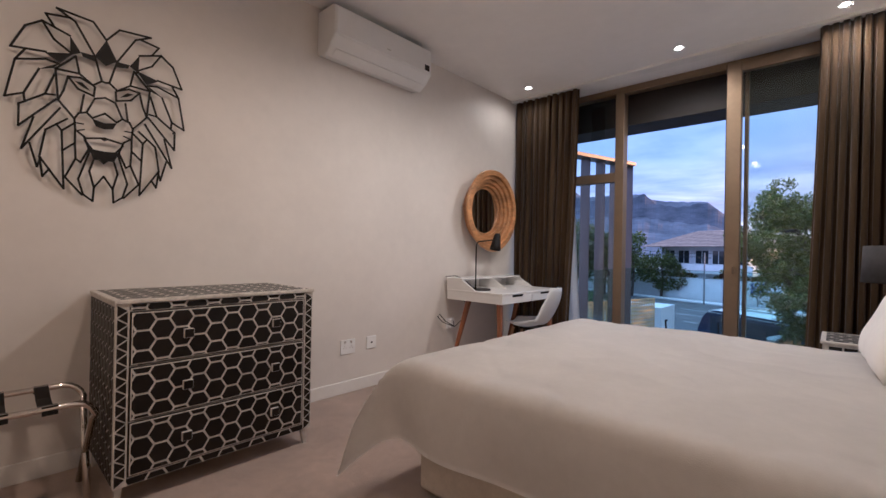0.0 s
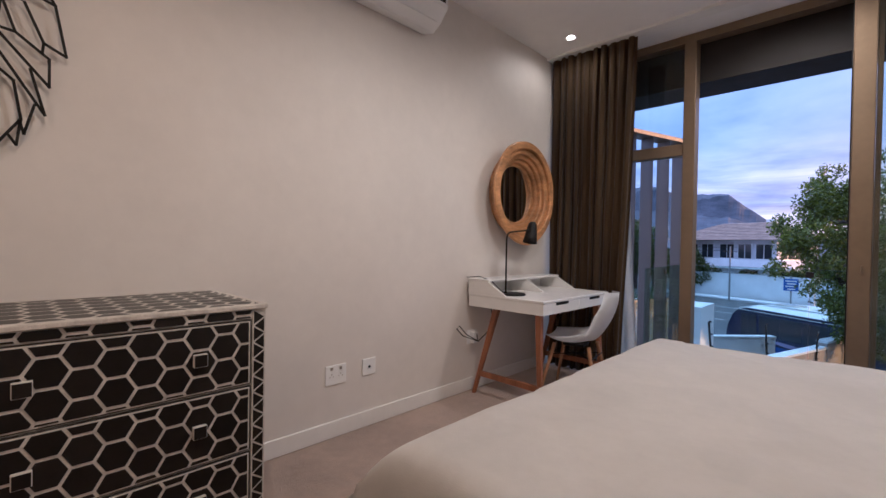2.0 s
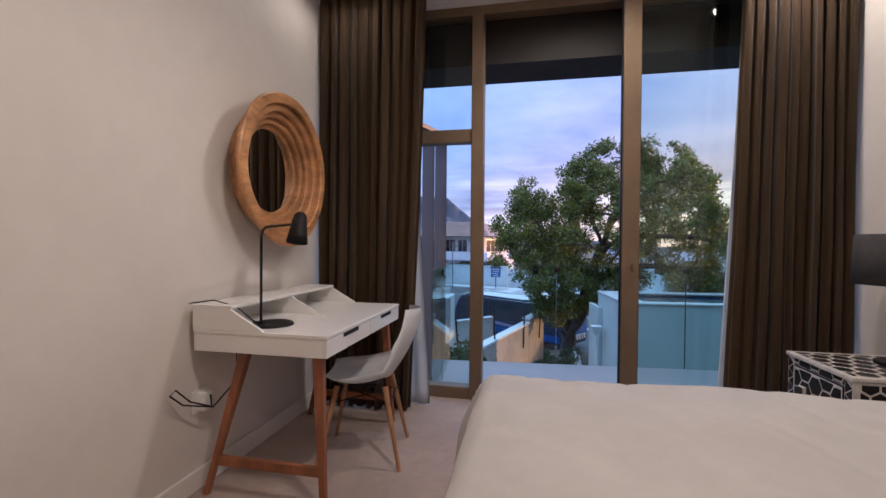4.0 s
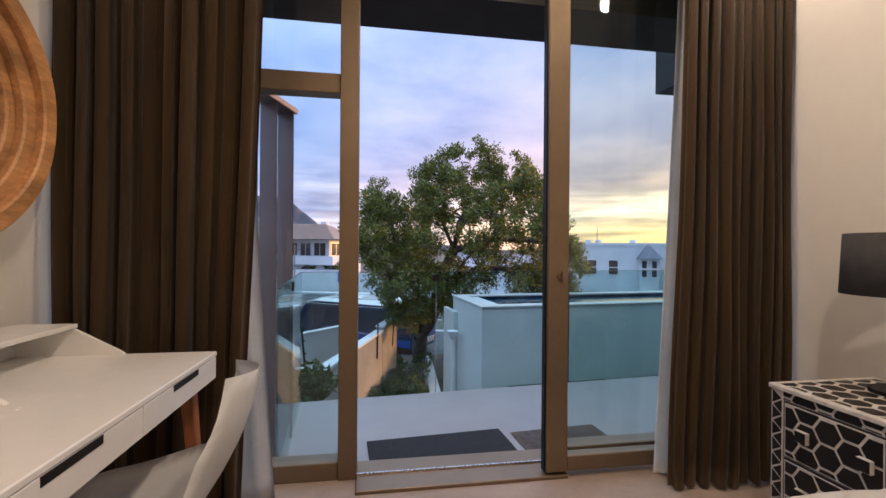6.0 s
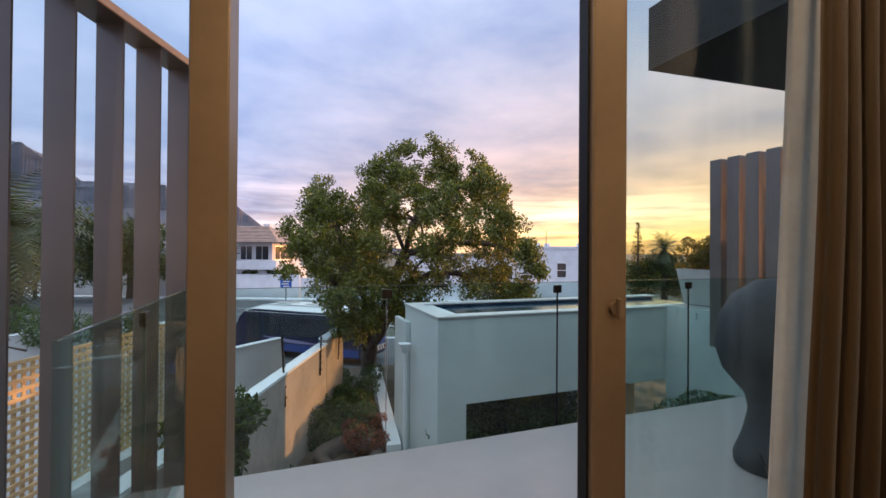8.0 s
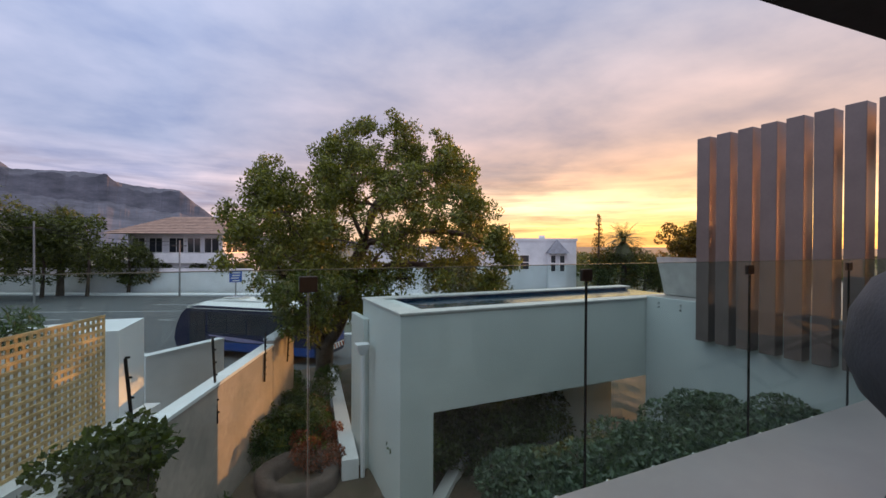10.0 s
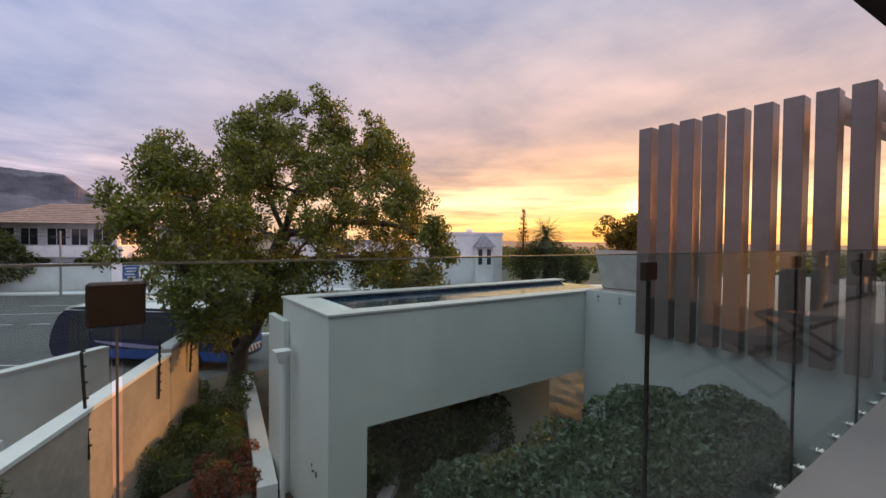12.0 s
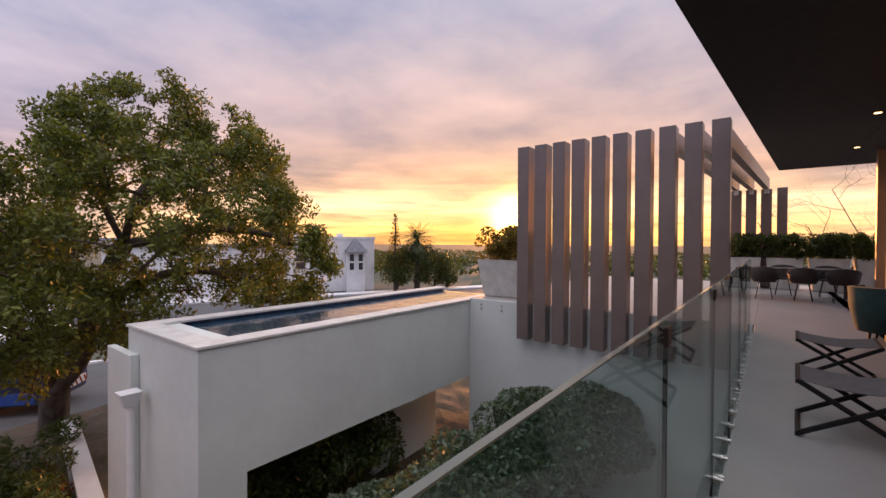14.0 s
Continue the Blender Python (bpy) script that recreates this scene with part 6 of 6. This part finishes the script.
def street_hedge():
    rng = np.random.default_rng(35)
    cs = [(37.4 * t + rng.uniform(-0.3, 0.3), -17.2 * t + 0.9 + rng.uniform(-0.3, 0.3), rng.uniform(2.6, 3.55)) for t in rng.random(120)]
    shrub("street_hedge", "dark clipped hedge behind the white street wall", cs, [(0.6, 0.5, 0.3)] * 120, 14000, 0.30, HEDGE, 36, at=(-34, 80.4, RZ))


street_hedge()


def overhead_cables():
    o = thing("overhead_cable", (0, 0, 0), "thin black overhead cables strung along the street", "cable")
    for a, b in (((-17.0, 62.0, 2.7), (-2.0, 70.0, 1.6)), ((-17.0, 62.0, 2.6), (-4.4, 62.5, 1.0)), ((-17.0, 62.0, 2.7), (-45.0, 58.0, 3.4)), ((-17.0, 62.0, 2.5), (-45.0, 58.0, 3.0))):
        p, q = Vector(a), Vector(b)
        part("strand", sweep(bmesh.new(), [p.lerp(q, k / 10) - Vector((0, 0, 0.7 * math.sin(math.pi * k / 10))) for k in range(11)], 0.025, seg=5), BLACK, o)


overhead_cables()


def street_sign():
    o = thing("street_sign", (1.55, 40.0, RZ + 0.12), "blue street sign on a grey pole", "sign")
    part("pole", R((0, 0, 0), (0, 0, 4.2), 0.05), POLEGREY, o)
    blue = mat("blue_sign_enamel", (0.02, 0.10, 0.42), 0.4, vary=0.03, scale=5)
    s = part("panel", B(-0.42, 0.42, -0.07, -0.052, 3.15, 4.0, bevel=0.004), blue, o, "blue sign panel")
    for k, (a, b) in enumerate(((-0.32, 0.32), (-0.24, 0.28), (-0.32, 0.2), (-0.2, 0.24))):
        part("lettering_bar", B(a, b, -0.078, -0.0705, 3.80 - 0.19 * k, 3.88 - 0.19 * k), WHITE, s)


street_sign()


def utility_pole(x, y, h):
    o = thing("utility_pole", (x, y, RZ), "slim grey utility pole beside the street", "pole", group="poles along the street")
    part("mast", R((0, 0, 0), (0, 0, h), 0.11, 0.08), POLEGREY, o)
    part("crossarm", B(-0.7, 0.7, -0.05, 0.05, h - 0.7, h - 0.6), BARK, o)


utility_pole(-17.0, 62.0, 8.3), utility_pole(-4.4, 62.5, 6.5)


def round_bush():
    rng = np.random.default_rng(31)
    cs = [(rng.uniform(-0.7, 0.7), rng.uniform(-0.7, 0.7), rng.uniform(0.5, 1.1)) for _ in range(12)]
    shrub("round_bush", "clipped round bush on the traffic island", cs, [0.5] * 12, 5000, 0.13, HEDGE, 31, at=(-0.4, 40.2, RZ + 0.12))


round_bush()


def bus():
    o = thing("city_bus", pose(2.75, 30.5, RZ, 0, 0, 139), "navy city midibus with a white roof and red and blue rear", "bus")
    navy = mat("navy_bus_paint", (0.010, 0.016, 0.055), 0.3, vary=0.05, scale=2, coat=0.5)
    blue = mat("bright_blue_bus_paint", (0.015, 0.06, 0.26), 0.35, vary=0.05, scale=2, coat=0.5)
    red = mat("red_bus_paint", (0.35, 0.02, 0.02), 0.35, vary=0.05, scale=2, coat=0.5)

    def hull(prof, half, bevel):
        bm = bmesh.new()
        a, b = [bm.verts.new((x, -half, z)) for x, z in prof], [bm.verts.new((x, half, z)) for x, z in prof]
        n = len(prof)
        for k in range(n):
            bm.faces.new((a[k], a[(k + 1) % n], b[(k + 1) % n], b[k]))
        bm.faces.new(a), bm.faces.new(b)
        bmesh.ops.bevel(bm, geom=bm.edges[:], offset=bevel, segments=2, affect="EDGES")
        return bm

    part("body", hull([(-4.55, 0.38), (4.45, 0.38), (4.62, 0.9), (4.52, 1.5), (4.15, 2.25), (3.7, 2.62), (3.0, 2.74), (-4.45, 2.74), (-4.6, 2.3), (-4.6, 0.7)], 1.17, 0.06), navy, o, smooth=False)
    roof = hull([(-4.4, 2.60), (3.75, 2.55), (3.6, 2.70), (2.7, 2.96), (1.2, 3.06), (-4.1, 3.06)], 1.185, 0.03)
    for v in roof.verts:
        if v.co.z > 2.8:
            v.co.y *= 0.66
    part("roof", roof, WHITE, o, "white roof panel with sloping shoulders")
    for x0, x1, m in ((0.9, 2.0, STEEL), (-1.6, -0.2, STEEL)):
        part("roof_hatch", B(x0, x1, -0.45, 0.45, 3.055, 3.13, bevel=0.02), m, o)
    for sy in (-1, 1):
        y0, y1 = sorted((sy * 1.165, sy * 1.182))
        for k in range(5):
            x = -4.0 + 1.27 * k
            part("side_window", B(x, x + 1.22, y0, y1, 1.32, 2.42, bevel=0.004), DARKGLASS, o)
        part("door_pane", B(2.45, 2.98, y0, y1, 0.55, 2.42, bevel=0.004), DARKGLASS, o, "glazed folding door leaf")
        part("door_pane", B(3.02, 3.5, y0, y1, 0.55, 2.40, bevel=0.004), DARKGLASS, o, "glazed folding door leaf")
        part("blue_skirt", B(-4.2, 2.2, y0, y1, 0.45, 0.86, bevel=0.004), blue, o, "bright blue lower side")
        sw = bmesh.new()
        for k in range(10):
            x, z = -1.4 + 0.36 * k, 0.98 + 0.16 * (k / 9) ** 2
            bar(sw, (x, sy * 1.174, z), (x + 0.38, sy * 1.174, z + 0.012 + 0.03 * k / 9), 0.02, 0.05 + 0.14 * math.sin(math.pi * (k + 0.5) / 10))
        part("swoosh", sw, mat("lilac_stripe_paint", (0.30, 0.26, 0.42), 0.4, vary=0.03), o, "pale lilac curved stripe")
        part("red_band", B(-4.55, -3.2, y0, y1, 2.42, 2.58, bevel=0.004), red, o, "red band at the rear")
        for x in (-2.6, 2.05 if sy > 0 else 2.0):
            w = part("wheel", R((x, sy * 0.98, 0.45), (x, sy * 1.19, 0.45), 0.45, seg=28), BLACK, o)
            part("rim", R((x, sy * 1.185, 0.45), (x, sy * 1.205, 0.45), 0.25, seg=20), STEEL, w)
    part("rear_panel", B(-4.63, -4.595, -1.05, 1.05, 0.98, 2.28, bevel=0.01), blue, o, "bright blue rear panel")
    part("rear_band", B(-4.62, -4.3, -1.178, 1.178, 2.29, 2.72, bevel=0.05), red, o, "red band round the rear")
    for k, w in enumerate((0.5, 0.62, 0.42, 0.55)):
        part("lettering_bar", B(-4.64, -4.631, -0.75, -0.75 + w, 2.0 - 0.16 * k, 2.07 - 0.16 * k), WHITE, o)
    part("chevron_board", B(-4.64, -4.602, -1.0, 1.0, 0.62, 0.92), WHITE, o, "white board with orange chevrons")
    chev = mat("orange_chevron_paint", (0.60, 0.14, 0.03), 0.5, vary=0.05, scale=8)
    for k in range(7):
        part("chevron", bar(bmesh.new(), (-4.643, -0.95 + 0.28 * k, 0.64), (-4.643, -0.82 + 0.28 * k, 0.90), 0.006, 0.12, up=(1, 0, 0)), chev, o)
    part("windscreen", bar(bmesh.new(), (4.56, 0, 1.36), (4.19, 0, 2.2), 2.1, 0.03, up=(1, 0, 0.4)), DARKGLASS, o, "raked dark windscreen")
    for y in (-0.85, 0.85):
        part("headlight", B(4.56, 4.635, y - 0.18, y + 0.18, 0.75, 0.95, bevel=0.01), STEEL, o)


bus()


def palm(x, y, z, h, spread, seed, fronds=46, lowest=-0.5):
    rng = np.random.default_rng(seed)
    o = thing("palm_tree", (x, y, z), "tall palm with a dense head of arching fronds", "palm", group="palms in the street gardens")
    part("trunk", sweep(bmesh.new(), [(0, 0, 0), (0.1, 0, h * 0.5), (0, 0.1, h)], [0.42, 0.36, 0.4], seg=10), BARK, o)
    v, f = [], []
    for k in range(fronds):
        a, e = rng.uniform(0, 2 * math.pi), rng.uniform(lowest, 1.35)
        p, d = Vector((0, 0, h)), Vector((math.cos(a) * math.cos(e), math.sin(a) * math.cos(e), math.sin(e)))
        side = d.cross(Vector((0, 0, 1))).normalized()
        n = 9
        for i in range(n):
            q = p + d * spread / n
            d = (d + Vector((0, 0, -0.16))).normalized()
            lw = spread * 0.16 * math.sin(math.pi * (i + 1.2) / (n + 1.5))
            for s in (-1, 1):
                for j in range(2):
                    b0, tip = p + (q - p) * j * 0.5, p + (q - p) * (j * 0.5 + 0.7) + side * s * lw + Vector((0, 0, -0.25 * lw))
                    i0 = len(v)
                    v += [tuple(b0), tuple(b0 + (q - p) * 0.22), tuple(tip)]
                    f.append((i0, i0 + 1, i0 + 2))
            p = q
    me = bpy.data.meshes.new("fronds")
    me.from_pydata(v, [], f)
    me.materials.append(PALMLEAF)
    ob = new("fronds", me)
    ob.parent = o


palm(-9.8, 27.0, RZ, 6.9, 3.8, 41, 120, -0.9), palm(-13.5, 36.0, RZ, 6.6, 3.0, 42)
palm(45.6, 44.0, RZ, 6.6, 3.0, 43, 150, -1.3), palm(-17.0, 69.0, RZ, 8.6, 2.8, 44, 90, -0.9)


def pine():
    rng = np.random.default_rng(51)
    o = thing("norfolk_pine", (42.0, 44.6, RZ), "narrow tiered pine rising behind the white house", "tree")
    part("trunk", R((0, 0, 0), (0, 0, 10.0), 0.25, 0.04), BARK, o)
    cs, rs = [], []
    for k in range(13):
        z = 3.5 + 0.52 * k
        w = 1.5 * (1 - k / 14)
        for i in range(8):
            a, q = 2 * math.pi * i / 8 + k + rng.uniform(-0.3, 0.3), rng.uniform(0.35, 0.8)
            cs.append((w * q * math.cos(a), w * q * math.sin(a), z + rng.uniform(-0.2, 0.2))), rs.append((w * 0.28 + 0.08, w * 0.28 + 0.08, 0.2))
    # the crown's warm tint is low sunlight put into the leaf colour
    leaf_part("crown", rng, SUNSETLEAF, o, cs, rs, 2600, 0.24, flat=0.25)


pine()


def grove(name, label, at, spots, count, size, material, seed):
    """A clump of trees: trunks below, and a joined crown of leaf clumps."""
    rng = np.random.default_rng(seed)
    o = thing(name, at, label, "trees")
    bm = bmesh.new()
    cs, rs = [], []
    for x, y, h, r in spots:
        sweep(bm, [(x, y, 0), (x + 0.2, y, h * 0.5), (x, y, h)], [0.22, 0.16, 0.06], seg=6)
        for k in range(22):
            d = rng.normal(size=3)
            d /= np.linalg.norm(d)
            cs.append((x + d[0] * r * 0.8, y + d[1] * r * 0.8, h * 0.8 + d[2] * h * 0.45)), rs.append(r * rng.uniform(0.3, 0.55))
    part("trunks", bm, BARK, o)
    leaf_part("crowns", rng, material, o, cs, rs, count, size)


grove("street_trees", "dark garden trees behind the white street wall", (0, 0, RZ), [(-18, 67, 7.5, 3.5), (-14, 67, 7, 3.2), (-22, 66, 8, 4), (-10.5, 69, 5.0, 2.4), (-27, 70, 8, 4), (-24, 78, 6, 3.2), (-19, 76, 5, 2.6), (-14.5, 73, 4.4, 2.2), (-30, 80, 7, 3.6), (-8, 69, 3.6, 1.6), (2.5, 66.5, 3.2, 1.2)], 42000, 0.45, HEDGE, 61)
grove("palm_side_trees", "dark rounded trees beside the white house", (0, 0, RZ), [(43.2, 45.4, 3.6, 2.5), (45.4, 44.0, 4.4, 2.6), (47.6, 42.6, 3.8, 2.2), (49.5, 42.0, 2.6, 1.6)], 20000, 0.3, HEDGE, 62)
grove("left_trees", "dark trees by the neighbour's drive", (0, 0, RZ), [(-16, 30, 3.6, 2.4), (-20, 40, 4.5, 3.0), (-12, 21, 2.6, 1.6), (-26, 52, 5.2, 3.6)], 16000, 0.35, HEDGE, 63)


def far_woods():
    """Low trees towards the sunset, too far off to count, added to shade the suburb's bright ground."""
    rng = np.random.default_rng(81)
    cs, rs = [], []
    for k in range(520):
        a, d = radians(rng.uniform(38, 118)), 95 + 260 * rng.random() ** 1.5
        cs.append((d * math.sin(a), d * math.cos(a), rng.uniform(0.3, 1.5)))
        rs.append((rng.uniform(2.0, 4.5), rng.uniform(2.0, 4.5), rng.uniform(0.8, 1.6)))
    me = scatter("far_woods", rng, cs, rs, 26000, 0.95, flat=0.6)
    me.materials.append(HEDGE)
    o = new("far_woods", me)
    o.location = (0, 0, RZ)
    tagged(o, "low dark trees added to shade the distant suburb's ground", "trees", kind="stuff")


far_woods()


def bare_tree():
    rng = np.random.default_rng(71)
    o = thing("bare_tree", (27.0, 3.4, RZ), "leafless tree spreading thin twigs beyond the terrace", "tree")
    bm, tips = bmesh.new(), []
    branch(bm, rng, (0, 0, 0), (0, 0.02, 1), 4.6, 0.12, 5, tips, 1.35)
    part("crown", bm, BARK, o)


bare_tree()


def mountain():
    """A table mountain: its skyline follows a few bearings and rises, then falls away."""
    prof = [(-60, 4.0), (-45, 7.5), (-34, 10.5), (-25, 10.3), (-22, 9.0), (-19.6, 7.2), (-14.5, 7.5), (-12.6, 7.3), (-12.2, 6.8), (-6.0, 6.2), (-4.6, 5.0), (-2.4, 3.2), (1.0, 1.6), (8, 0.9), (20, 0.5)]
    az = np.linspace(-60, 20, 321)
    el = np.interp(az, [p[0] for p in prof], [p[1] for p in prof])
    bm = bmesh.new()
    rows = []
    for r, k in ((900, 0.0), (1150, 0.16), (1350, 0.36), (1480, 0.60), (1520, 0.93), (1560, 1.0), (1900, 0.9)):
        row = []
        for a, e in zip(az, el):
            n = noise.noise(Vector((a * 0.45, k * 2.5, 1.0))) * 0.10 + noise.noise(Vector((a * 1.7, k * 6, 4.0))) * 0.05
            h = math.tan(radians(e)) * 1560 * k * (1 + n * (1 if k < 1 else 0.25))
            row.append(bm.verts.new((r * math.sin(radians(a)), r * math.cos(radians(a)), RZ + h)))
        rows.append(row)
    for a, b in zip(rows, rows[1:]):
        for i in range(len(az) - 1):
            bm.faces.new((a[i], a[i + 1], b[i + 1], b[i]))
    solid("backdrop_mountain", bm, ROCK, "flat-topped rocky mountain on the skyline, its blue-grey carrying the haze", "mountain", "structure")


mountain()
